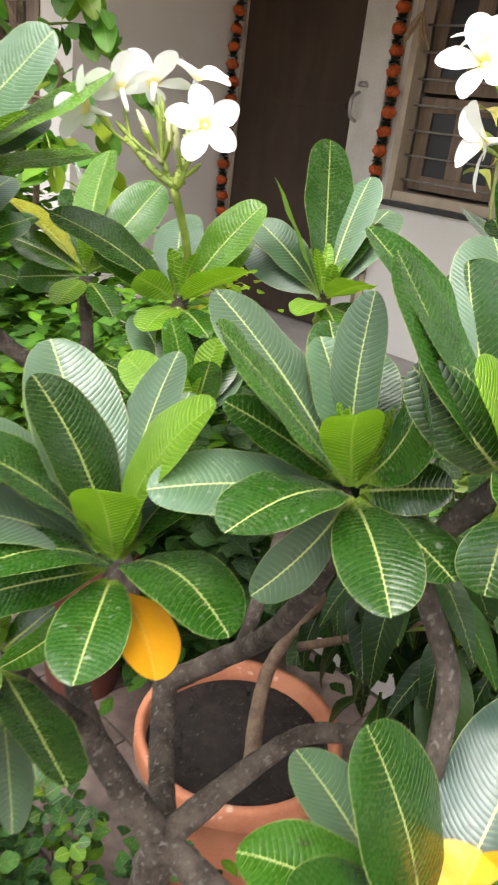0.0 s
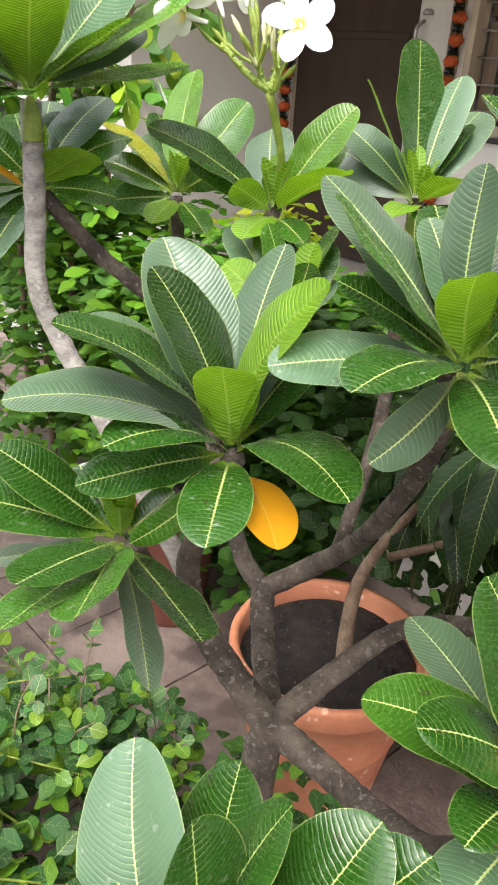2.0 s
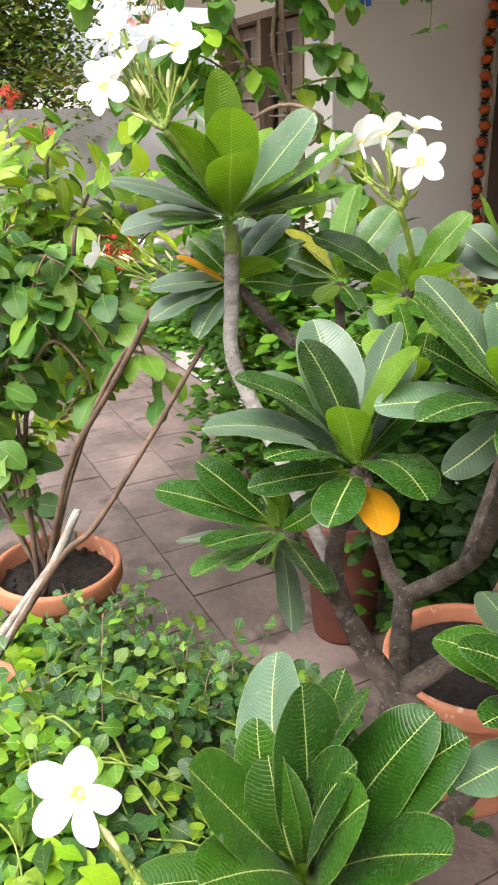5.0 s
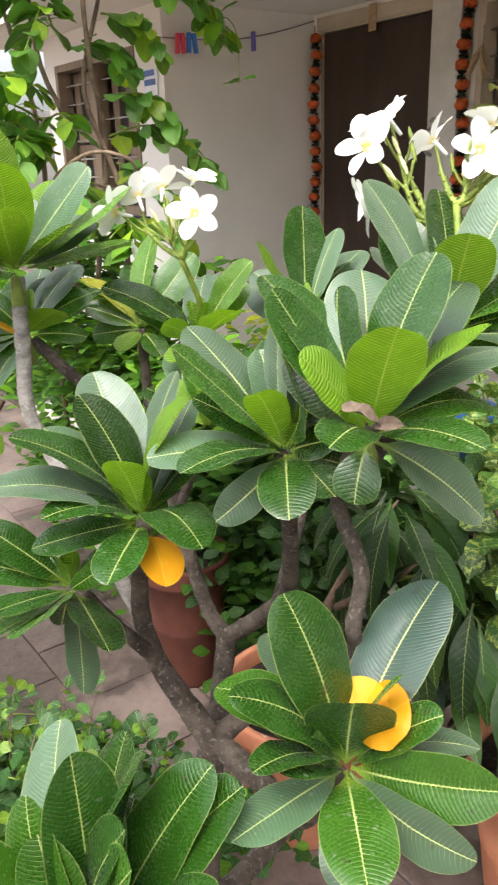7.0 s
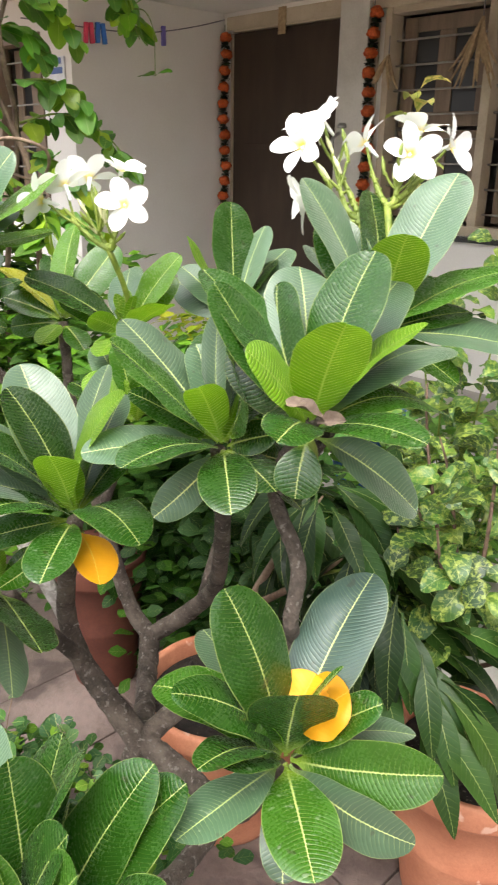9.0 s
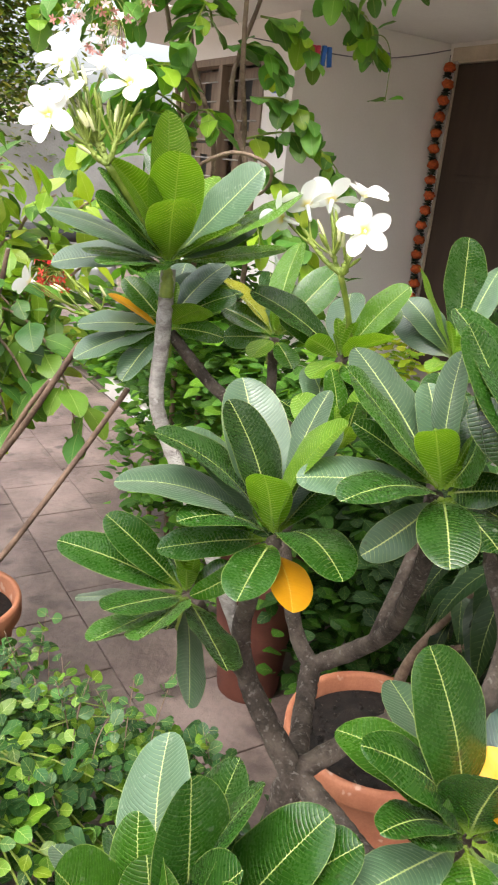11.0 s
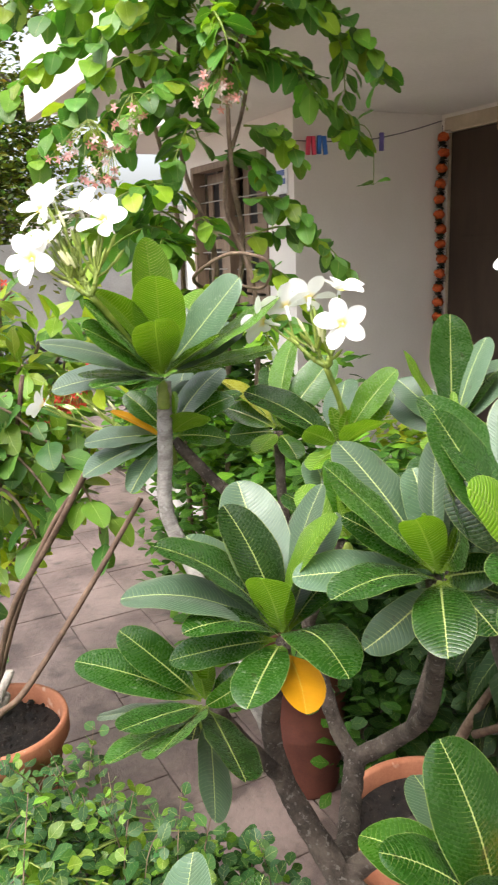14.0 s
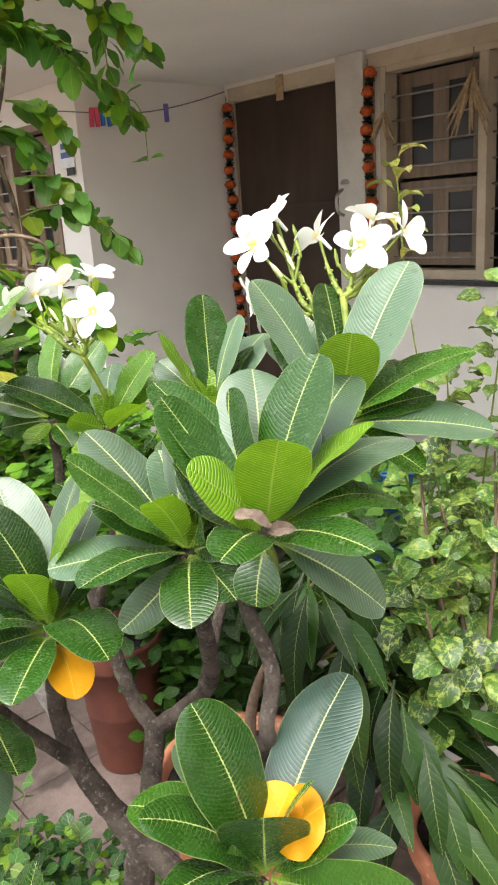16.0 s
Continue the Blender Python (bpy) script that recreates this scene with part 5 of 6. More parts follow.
def flower_spray(plant, home, centre, n, size, meshes, materials, buds, seed):
    rng = random.Random(seed)
    c = Vector(centre) - Vector(home)
    wires = Soup()
    top = c + Vector((0, 0.01, size))
    for k in range(n + buds):
        p = c + Vector((rng.gauss(0, 1), rng.gauss(0, 1), rng.gauss(0, 0.7))) * size * 0.55
        wires.tube([top, top.lerp(p, 0.5) + Vector((0, 0, 0.01)), p], [0.0012, 0.0011, 0.0009], 4, 3)
        way = (p - top).normalized() * 0.7 + CAMWARD * rng.uniform(0.3, 1.0)
        if k < n:
            part("flower", meshes[k % len(meshes)], materials[k % len(materials)], plant, at=axes_pose(p, Vector(way).orthogonal(), way))
        else:
            part("bud", BUD_DROP, GREEN_STEM, plant, at=Matrix.Translation(p))
    part("flower_stalk", wires.mesh("flower_stalk"), GREEN_STEM, plant)


PINK_PALE = surface("creeper_petal_pale", (0.75, 0.5, 0.46), (0.85, 0.72, 0.68), 40, 0.6, 0.1, 200)
PINK_B = surface("creeper_petal_deep", (0.62, 0.18, 0.16), (0.78, 0.42, 0.36), 40, 0.6, 0.1, 200)
PINKS = [star_flower(9 + k, 5, 0.014, 0.007) for k in range(3)]
for me, mt in zip(PINKS, (PINK, PINK_PALE, PINK_B)):
    me.materials.append(mt)
for c, n, s, sd in (((-1.74, 0.73, 1.74), 18, 0.085, 1), ((-1.70, 0.85, 1.83), 10, 0.06, 2), ((-1.62, 1.08, 1.90), 15, 0.055, 3), ((-1.71, 0.78, 1.68), 10, 0.06, 4), ((-1.62, 1.14, 1.87), 4, 0.03, 5)):
    flower_spray(creeper, HC, c, n, s, PINKS, (PINK, PINK_PALE, PINK_B), 6, sd)

# potted leafy shrub and stakes at the path
HL = (-1.31, 0.25, 0.34)
shrub = thing("climbing_shrub", "leafy green climbing shrub growing from a terracotta pot", "shrub", HL)
runs_l = rel_to(HL, [
    [(-1.36, 0.23, 0.33), (-1.42, 0.18, 0.8), (-1.44, 0.26, 1.15), (-1.43, 0.29, 1.2)],
    [(-1.32, 0.23, 0.33), (-1.40, 0.2, 0.75), (-1.36, 0.28, 1.05), (-1.26, 0.42, 1.06), (-1.18, 0.49, 0.94), (-1.16, 0.51, 0.84)],
    [(-1.34, 0.25, 0.33), (-1.36, 0.22, 0.8), (-1.34, 0.31, 1.10), (-1.30, 0.36, 1.16)],
    [(-1.36, 0.21, 0.33), (-1.45, 0.12, 0.7), (-1.42, 0.18, 1.0), (-1.36, 0.22, 0.98)],
    [(-1.40, 0.21, 0.33), (-1.5, 0.12, 0.8), (-1.52, 0.18, 1.05), (-1.48, 0.24, 1.16), (-1.4, 0.3, 1.15)],
    [(-1.38, 0.2, 0.75), (-1.28, 0.3, 0.95), (-1.24, 0.36, 0.9), (-1.22, 0.38, 0.82)],
    [(-1.42, 0.18, 0.75), (-1.32, 0.22, 0.92), (-1.26, 0.24, 0.86)],
    [(-1.40, 0.15, 0.6), (-1.32, 0.14, 0.8), (-1.24, 0.14, 0.78), (-1.2, 0.15, 0.7)],
    [(-1.46, 0.15, 0.9), (-1.42, 0.1, 1.08), (-1.36, 0.08, 1.12)],
    [(-1.46, 0.2, 0.95), (-1.38, 0.3, 1.12), (-1.34, 0.36, 1.12), (-1.3, 0.42, 1.06)],
    [(-1.40, 0.25, 0.9), (-1.30, 0.34, 1.02), (-1.24, 0.38, 1.0), (-1.2, 0.42, 0.92)],
    [(-1.42, 0.18, 0.85), (-1.34, 0.24, 1.06), (-1.28, 0.27, 1.05), (-1.24, 0.3, 0.98)],
    [(-1.44, 0.2, 1.0), (-1.36, 0.2, 1.16), (-1.3, 0.22, 1.14)],
    [(-1.5, 0.2, 0.8), (-1.42, 0.34, 0.95), (-1.4, 0.4, 1.08)],
    [(-1.46, 0.1, 0.6), (-1.36, 0.1, 0.9), (-1.3, 0.12, 0.96), (-1.25, 0.16, 0.9)],
    [(-1.44, 0.25, 0.95), (-1.40, 0.33, 1.1), (-1.38, 0.38, 1.16)],
])
stems(shrub, runs_l, 0.006, 0.002, TWIG, 90)
rng_l = random.Random(12)
leafy_runs(shrub, runs_l, leaf_set(0.084, 0.056, 4, 0.45, 35, 0.2, seed=330), SMALL_LEAF, [(0.09, 0.21, 0.03), (0.07, 0.18, 0.03), (0.14, 0.28, 0.03), (0.05, 0.14, 0.025)], 0.036, rng_l, 0.45, 0.22, jitter=0.03)


def stake(points, r, material, label):
    t = thing("plant_stake", label, "stake", points[0], "stakes and cut stems")
    n = len(points)
    part("stick", Soup().tube([Vector(p) - Vector(points[0]) for p in points], [r * 0.92 * (1 - 0.25 * i / (n - 1)) for i in range(n)], 9, 5, 0.1, int(r * 1e5)).mesh("stick"), material, t)
    end = Vector(points[-1]) - Vector(points[0])
    part("cut_end", Soup().ball(end, r * 0.55, 3, 0.08, 5, 9, 0.45).mesh("cut_end"), PALE_TWIG, t, "pale cut end")
    return t


stake([(-1.30, 0.20, 0.31), (-1.36, 0.24, 0.75), (-1.34, 0.36, 1.0), (-1.322, 0.405, 1.198)], 0.0075, DARK_TWIG, "thin brown stake standing in the pot")
stake([(-1.24, 0.20, 0.31), (-1.12, 0.28, 0.70), (-1.03, 0.37, 0.90), (-0.952, 0.449, 1.074)], 0.0085, DARK_TWIG, "leaning brown stake in the terracotta pot")
stake([(-1.24, 0.20, 0.31), (-1.16, 0.29, 0.66), (-1.09, 0.37, 0.88), (-1.04, 0.42, 0.98)], 0.0075, DARK_TWIG, "leaning brown stake in the terracotta pot")
stake([(-0.98, -0.02, 0.27), (-0.86, 0.18, 0.62), (-0.79, 0.247, 0.721), (-0.80, 0.38, 0.88), (-0.813, 0.493, 1.024)], 0.007, DARK_TWIG, "long thin brown stake leaning across the path")
stake([(-0.96, -0.06, 0.27), (-0.92, 0.1, 0.48), (-0.90, 0.18, 0.60), (-0.88, 0.238, 0.715)], 0.0115, PALE_TWIG, "grey cut stem with a pale sawn end")
stake([(-0.95, -0.08, 0.27), (-0.93, 0.06, 0.45), (-0.90, 0.21, 0.63), (-0.89, 0.225, 0.665)], 0.011, PALE_TWIG, "grey cut stem with a pale sawn end")
stake([(-1.02, -0.12, 0.27), (-1.03, -0.02, 0.5), (-1.04, 0.06, 0.66)], 0.011, PALE_TWIG, "grey cut stem with a pale sawn end")

# red-flowering bush
HX = (-2.45, 0.10, 0.3)
ixora = thing("red_flowering_bush", "yellow-green leafed bush with red flower heads in a pot", "flowering bush", HX)
runs_x = rel_to(HX, [
    [(-2.43, 0.11, 0.28), (-1.9, 0.46, 0.8), (-1.78, 0.38, 1.2), (-1.74, 0.36, 1.44)],
    [(-2.43, 0.11, 0.28), (-1.85, 0.5, 0.8), (-1.72, 0.45, 1.15), (-1.67, 0.43, 1.36)],
    [(-2.43, 0.11, 0.28), (-1.95, 0.45, 0.8), (-1.92, 0.38, 1.2), (-1.86, 0.33, 1.36)],
    [(-2.43, 0.11, 0.28), (-1.8, 0.52, 0.8), (-1.64, 0.5, 1.1), (-1.58, 0.47, 1.2)],
    [(-2.43, 0.11, 0.28), (-1.95, 0.42, 0.5), (-1.78, 0.58, 0.8), (-1.66, 0.58, 1.1), (-1.6, 0.58, 1.22)],
    [(-2.43, 0.11, 0.28), (-1.78, 0.42, 0.8), (-1.66, 0.36, 1.1), (-1.62, 0.36, 1.24)],
    [(-2.43, 0.11, 0.28), (-1.92, 0.4, 0.5), (-1.72, 0.52, 0.8), (-1.58, 0.5, 0.95), (-1.5, 0.5, 1.02)],
    [(-1.9, 0.46, 0.7), (-1.84, 0.28, 1.0), (-1.8, 0.24, 1.3)],
    [(-1.85, 0.5, 0.6), (-1.66, 0.6, 0.8), (-1.58, 0.62, 0.95)],
    [(-1.95, 0.35, 0.8), (-1.75, 0.3, 1.15), (-1.62, 0.28, 1.3), (-1.56, 0.28, 1.36)],
    [(-1.9, 0.4, 0.8), (-1.68, 0.38, 1.15), (-1.58, 0.36, 1.26), (-1.52, 0.36, 1.3)],
    [(-1.9, 0.42, 0.8), (-1.65, 0.44, 1.1), (-1.54, 0.44, 1.18), (-1.48, 0.44, 1.2)],
    [(-1.9, 0.42, 0.7), (-1.62, 0.48, 1.0), (-1.5, 0.5, 1.08), (-1.43, 0.5, 1.1)],
    [(-1.9, 0.42, 0.8), (-1.70, 0.56, 1.15), (-1.60, 0.64, 1.26), (-1.54, 0.67, 1.30)],
    [(-1.9, 0.45, 0.7), (-1.65, 0.58, 1.02), (-1.54, 0.63, 1.12), (-1.48, 0.65, 1.16)],
    [(-1.9, 0.42, 0.8), (-1.62, 0.5, 1.2), (-1.52, 0.53, 1.28), (-1.46, 0.55, 1.31)],
    [(-1.9, 0.35, 0.8), (-1.68, 0.3, 1.05), (-1.58, 0.29, 1.16), (-1.53, 0.3, 1.22)],
    [(-1.9, 0.42, 0.8), (-1.66, 0.42, 1.22), (-1.58, 0.42, 1.34), (-1.52, 0.44, 1.38)],
    [(-1.9, 0.42, 0.6), (-1.62, 0.52, 0.85), (-1.52, 0.54, 0.95), (-1.46, 0.55, 1.0)],
])
stems(ixora, runs_x, 0.006, 0.0025, TWIG, 120)
leafy_runs(ixora, runs_x, leaf_set(0.08, 0.036, 3, 0.6, 25, 0.25, seed=350), SMALL_LEAF, [(0.20, 0.34, 0.016), (0.12, 0.26, 0.016), (0.30, 0.40, 0.02), (0.08, 0.20, 0.02), (0.22, 0.34, 0.02)], 0.023, random.Random(13), 0.1, 0.35, jitter=0.02)
RED_STARS = [star_flower(20, 4, 0.011, 0.006)]
RED_STARS[0].materials.append(RED)
for c, sd in (((-1.73, 0.355, 1.485), 1), ((-1.66, 0.425, 1.38), 2), ((-1.50, 0.52, 1.10), 3), ((-1.47, 0.55, 1.09), 4)):
    flower_spray(ixora, HX, c, 26, 0.036, RED_STARS, (RED,), 0, sd)

# mottled shrub in the right-hand pot, and the one behind it
HR = (-0.09, 1.19, 0.33)
hib = thing("mottled_shrub", "woody shrub with yellow-mottled green leaves in a pot", "shrub", HR, "mottled shrubs")
runs_r = rel_to(HR, [
    [(-0.096, 1.2, 0.3), (-0.12, 1.2, 0.42), (-0.12, 1.19, 0.5), (-0.13, 1.15, 0.62), (-0.14, 1.12, 0.74), (-0.2, 1.1, 0.86)],
    [(-0.12, 1.19, 0.5), (-0.08, 1.21, 0.6), (0.0, 1.22, 0.68), (0.05, 1.25, 0.78), (0.06, 1.28, 0.95)],
    [(-0.12, 1.19, 0.5), (-0.11, 1.22, 0.72), (-0.15, 1.3, 0.88), (-0.18, 1.34, 1.02)],
    [(-0.08, 1.21, 0.6), (-0.03, 1.12, 0.68), (-0.04, 0.98, 0.80), (-0.05, 0.95, 0.90)],
    [(-0.13, 1.2, 0.48), (-0.02, 1.19, 0.57), (0.1, 1.18, 0.72), (0.16, 1.18, 0.86)],
    [(-0.12, 1.19, 0.52), (-0.12, 1.1, 0.7), (-0.13, 1.0, 0.78), (-0.14, 0.98, 0.86)],
    [(-0.08, 1.21, 0.6), (-0.05, 1.3, 0.85), (-0.08, 1.36, 1.05), (-0.08, 1.4, 1.15)],
    [(-0.1, 1.2, 0.56), (0.06, 1.1, 0.72), (0.08, 1.05, 0.84)],
    [(-0.12, 1.19, 0.54), (-0.2, 1.2, 0.76), (-0.28, 1.26, 0.9), (-0.32, 1.3, 1.0)],
    [(-0.12, 1.2, 0.56), (-0.24, 1.3, 0.8), (-0.34, 1.4, 0.86)],
    [(-0.12, 1.18, 0.56), (-0.16, 1.04, 0.68), (-0.22, 1.02, 0.74)],
])
stems(hib, runs_r[:1], 0.012, 0.003, DARK_TWIG, 149, "trunk")
stems(hib, runs_r[1:], 0.0055, 0.0018, DARK_TWIG, 150)
HIB_LEAVES = [blade(Soup(), 0.050 + 0.008 * k, 0.037 + 0.005 * k, 50 + 14 * k, 0.35, 0.12, 0.42, 0.5, 9, 2, 0.06, 370 + k).mesh("leaf") for k in range(4)]
rng_r = random.Random(14)
leafy_runs(hib, runs_r, HIB_LEAVES, MOTTLED_LEAF, [(0.07, 0.16, 0.022), (0.045, 0.12, 0.018), (0.11, 0.21, 0.03)], 0.24, rng_r, 0.2, 0.5, pairs=True, jitter=0.05, up=0.55)
leafy_runs(hib, runs_r, HIB_LEAVES, SMALL_LEAF, [(0.04, 0.11, 0.018), (0.022, 0.068, 0.012), (0.065, 0.155, 0.02)], 0.028, rng_r, 0.3, 0.48, pairs=True, jitter=0.07, up=0.55)
HB = (-0.62, 1.95, 0.1)
hib2 = thing("mottled_shrub", "tall sparse shrub with pale yellow-edged leaves by the porch", "shrub", HB, "mottled shrubs")
runs_b = rel_to(HB, [
    [(-0.62, 1.9, 0.0), (-0.66, 1.85, 0.7), (-0.72, 1.8, 1.2), (-0.75, 1.79, 1.57)],
    [(-0.6, 1.9, 0.0), (-0.52, 1.85, 0.7), (-0.45, 1.8, 1.1), (-0.42, 1.76, 1.28)],
    [(-0.62, 1.9, 0.2), (-0.56, 1.75, 0.7), (-0.5, 1.66, 1.0), (-0.47, 1.6, 1.14)],
    [(-0.6, 1.95, 0.2), (-0.4, 1.9, 0.7), (-0.28, 1.86, 1.0), (-0.22, 1.85, 1.2)],
    [(-0.6, 1.9, 0.2), (-0.6, 1.7, 0.6), (-0.58, 1.58, 0.85), (-0.58, 1.52, 0.98)],
    [(-0.55, 1.9, 0.2), (-0.38, 1.75, 0.6), (-0.3, 1.66, 0.85), (-0.26, 1.62, 1.0)],
    [(-0.6, 1.9, 0.1), (-0.48, 1.7, 0.45), (-0.4, 1.58, 0.65), (-0.36, 1.52, 0.78)],
    [(-0.55, 1.95, 0.4), (-0.34, 1.95, 0.9), (-0.3, 1.93, 1.15)],
])
stems(hib2, runs_b, 0.0034, 0.0016, GREEN_STEM, 170)
leafy_runs(hib2, runs_b[1:], HIB_LEAVES, MOTTLED_LEAF, [(0.09, 0.20, 0.04), (0.17, 0.28, 0.05), (0.07, 0.17, 0.03)], 0.10, random.Random(15), 0.15, 0.25, pairs=True, jitter=0.04)
leafy_runs(hib2, runs_b[1:], HIB_LEAVES, SMALL_LEAF, [(0.05, 0.13, 0.024), (0.032, 0.09, 0.018), (0.11, 0.21, 0.03)], 0.045, random.Random(26), 0.15, 0.25, pairs=True, jitter=0.06)

rng_y = random.Random(25)
CURLED = [blade(Soup(), 0.078 + 0.006 * k, 0.046, 95, 0.55, 0.1, 0.45, 0.6, 9, 2, 0.05, 430 + k).mesh("leaf") for k in range(3)]
for k, (dx, dy, dz, a) in enumerate(((0.0, 0, 0.0, 20), (0, 0, -0.03, 150), (0.0, 0, -0.055, -30), (0, 0, -0.08, 200), (0, 0, -0.11, 10), (0.01, 0, -0.15, -20), (0, 0, -0.17, 160), (0.01, 0, -0.20, 0), (0.01, 0, -0.25, -10), (0.02, 0, -0.3, 170))):
    way = Vector((math.cos(radians(a)), math.sin(radians(a)), 0.25))
    place_leaf(CURLED, MOTTLED_LEAF, hib2, Vector((-0.75, 1.79, 1.57)) - Vector(HB) + Vector((dx, dy, dz)), way, (0, 0, 1), ((0.62, 0.60, 0.20), (0.40, 0.46, 0.10))[k % 2], rng_y)

# mango sapling in the middle pot
HM = (-0.47, 0.95, 0.28)
mango = thing("mango_sapling", "mango sapling with long drooping dark green leaves", "sapling", HM)
runs_m = rel_to(HM, [[(-0.49, 0.96, 0.28), (-0.485, 0.96, 0.5), (-0.40, 0.97, 0.70), (-0.30, 0.98, 0.86)], [(-0.42, 0.95, 0.6), (-0.26, 0.93, 0.74), (-0.2, 0.92, 0.80)], [(-0.36, 0.97, 0.72), (-0.22, 1.0, 0.76), (-0.14, 1.01, 0.74)], [(-0.36, 0.97, 0.72), (-0.28, 0.94, 0.82), (-0.24, 0.93, 0.86)], [(-0.26, 0.93, 0.74), (-0.18, 0.95, 0.77), (-0.06, 0.95, 0.71)], [(-0.22, 1.0, 0.76), (-0.14, 0.98, 0.72), (-0.09, 0.99, 0.58)]])
stems(mango, runs_m[:1], 0.017, 0.002, TWIG, 190)
stems(mango, runs_m[1:2], 0.008, 0.002, DARK_TWIG, 191)
stems(mango, runs_m[2:], 0.004, 0.0005, GREEN_STEM, 192)
MANGO_LEAVES = leaf_set(0.175, 0.046, 5, 0.9, 60, 0.3, 0.06, 0.45, 14, 2, 390)
rng_m = random.Random(16)
MANGO_TIPS = [((-0.30, 0.98, 0.88), 9), ((-0.24, 0.93, 0.87), 9), ((-0.18, 0.95, 0.82), 9), ((-0.15, 0.97, 0.74), 9), ((-0.10, 0.96, 0.76), 8), ((-0.10, 0.98, 0.67), 9), ((-0.05, 0.95, 0.71), 7), ((-0.14, 0.97, 0.61), 8), ((-0.22, 0.97, 0.74), 8), ((-0.08, 0.99, 0.57), 6), ((-0.20, 1.0, 0.62), 6), ((-0.04, 0.95, 0.64), 7), ((-0.05, 0.93, 0.58), 6), ((-0.36, 1.0, 0.80), 8), ((-0.40, 1.02, 0.70), 7), ((-0.32, 1.0, 0.66), 7), ((-0.28, 1.0, 0.58), 6), ((-0.44, 1.04, 0.80), 6)]
for c, n in MANGO_TIPS:
    for k in range(n):
        a = k * 2.4 + rng_m.random()
        way = Vector((math.cos(a) * 0.55 + 0.26, math.sin(a) * 0.55 + 0.14, rng_m.uniform(-1.25, -0.25)))
        up = CAMWARD * 0.35 + Vector((math.cos(a) * 0.6, math.sin(a) * 0.6, 0.6))
        place_leaf(MANGO_LEAVES, MANGO_LEAF, mango, Vector(c) - Vector(HM) + Vector((math.cos(a), math.sin(a), rng_m.uniform(-1, 1.5))) * 0.025, way, up, [(0.011, 0.037, 0.005), (0.007, 0.025, 0.004), (0.021, 0.058, 0.007)][k % 3], rng_m)


# low leafy vine in front, with its leaves strewn over a loose mound
def mound(x, y):
    return 0.20 + 0.24 * math.exp(-(((x + 0.55) / 0.5) ** 2 + ((y - 0.16) / 0.36) ** 2)) + 0.09 * noise.noise((x * 5, y * 5, 0.3))


HV = (-0.90, -0.10, 0.3)
vine = thing("low_vine", "low bushy vine with small bright green leaves spilling from a pot", "vine", HV)
rng_v = random.Random(17)
runs_v = []
for k in range(34):
    a = rng_v.uniform(-0.4, 1.5)
    x, y = -0.9 + rng_v.uniform(-0.1, 0.35), -0.1 + rng_v.uniform(-0.1, 0.2)
    pts = [(x, y, 0.15)]
    for q in range(4):
        x, y = x + math.cos(a) * 0.12, y + math.sin(a) * 0.12
        a += rng_v.uniform(-0.5, 0.5)
        pts.append((x, y, mound(x, y) + rng_v.uniform(-0.05, 0.05)))
    runs_v.append(pts)
runs_v = rel_to(HV, runs_v)
stems(vine, runs_v, 0.003, 0.0012, GREEN_STEM, 200)
VINE_LEAVES = leaf_set(0.038, 0.026, 4, 0.5, 30, 0.25, seed=410)
leafy_runs(vine, runs_v[:24], VINE_LEAVES, SMALL_LEAF, [(0.075, 0.18, 0.015), (0.115, 0.24, 0.015), (0.045, 0.13, 0.02), (0.16, 0.28, 0.015)], 0.06, rng_v, 0.1, 0.2, jitter=0.02)


HS = (-0.80, 0.35, 0.2)
sprigs = thing("bed_sprigs", "thin upright sprigs with small round blue-green leaves in the planting bed", "ground plant", HS)
rng_g = random.Random(27)
runs_s = []
for k in range(46):
    x, y = rng_g.uniform(-1.15, -0.5), rng_g.uniform(0.05, 0.68)
    if x < -0.86 and y > 0.46:
        y -= 0.3
    z = mound(x, y)
    runs_s.append([(x, y, 0.05), (x + rng_g.uniform(-0.03, 0.03), y + rng_g.uniform(-0.03, 0.03), z), (x + rng_g.uniform(-0.08, 0.08), y + rng_g.uniform(-0.06, 0.06), z + rng_g.uniform(0.06, 0.17))])
runs_s = rel_to(HS, runs_s)
stems(sprigs, runs_s, 0.0018, 0.0009, TWIG, 260)
leafy_runs(sprigs, runs_s, leaf_set(0.030, 0.023, 3, 0.15, 25, 0.2, seed=450), SMALL_LEAF, [(0.05, 0.14, 0.04), (0.07, 0.17, 0.045), (0.036, 0.105, 0.032), (0.14, 0.27, 0.025)], 0.034, rng_g, 0.0, 0.45, jitter=0.012)


def strewn(name, label, category, spots, long, wide, sharp, tints, seed, bend=30):
    """Many small leaves in one mesh."""
    s = Soup()
    rng = random.Random(seed)
    for x, y, z in spots:
        a = rng.uniform(0, 6.28)
        way = (math.cos(a), math.sin(a), rng.uniform(-0.5, 0.5))
        f, t = rng.uniform(0.7, 1.25), tints[rng.randrange(len(tints))]
        g = rng.uniform(0.75, 1.25)
        blade(s, long * f, wide * f, bend, 0.22, 0.1, 0.45, sharp, 4, 1, m=axes_pose((x, y, z), way, (rng.uniform(-0.5, 0.6), rng.uniform(-0.7, 0.3), 0.8)), tint=(t[0] * g, t[1] * g, t[2] * g, 1))
    ob = new(name, s.mesh(name))
    ob.data.materials.append(MASS_LEAF)
    return tagged(ob, label, category, kind="stuff")


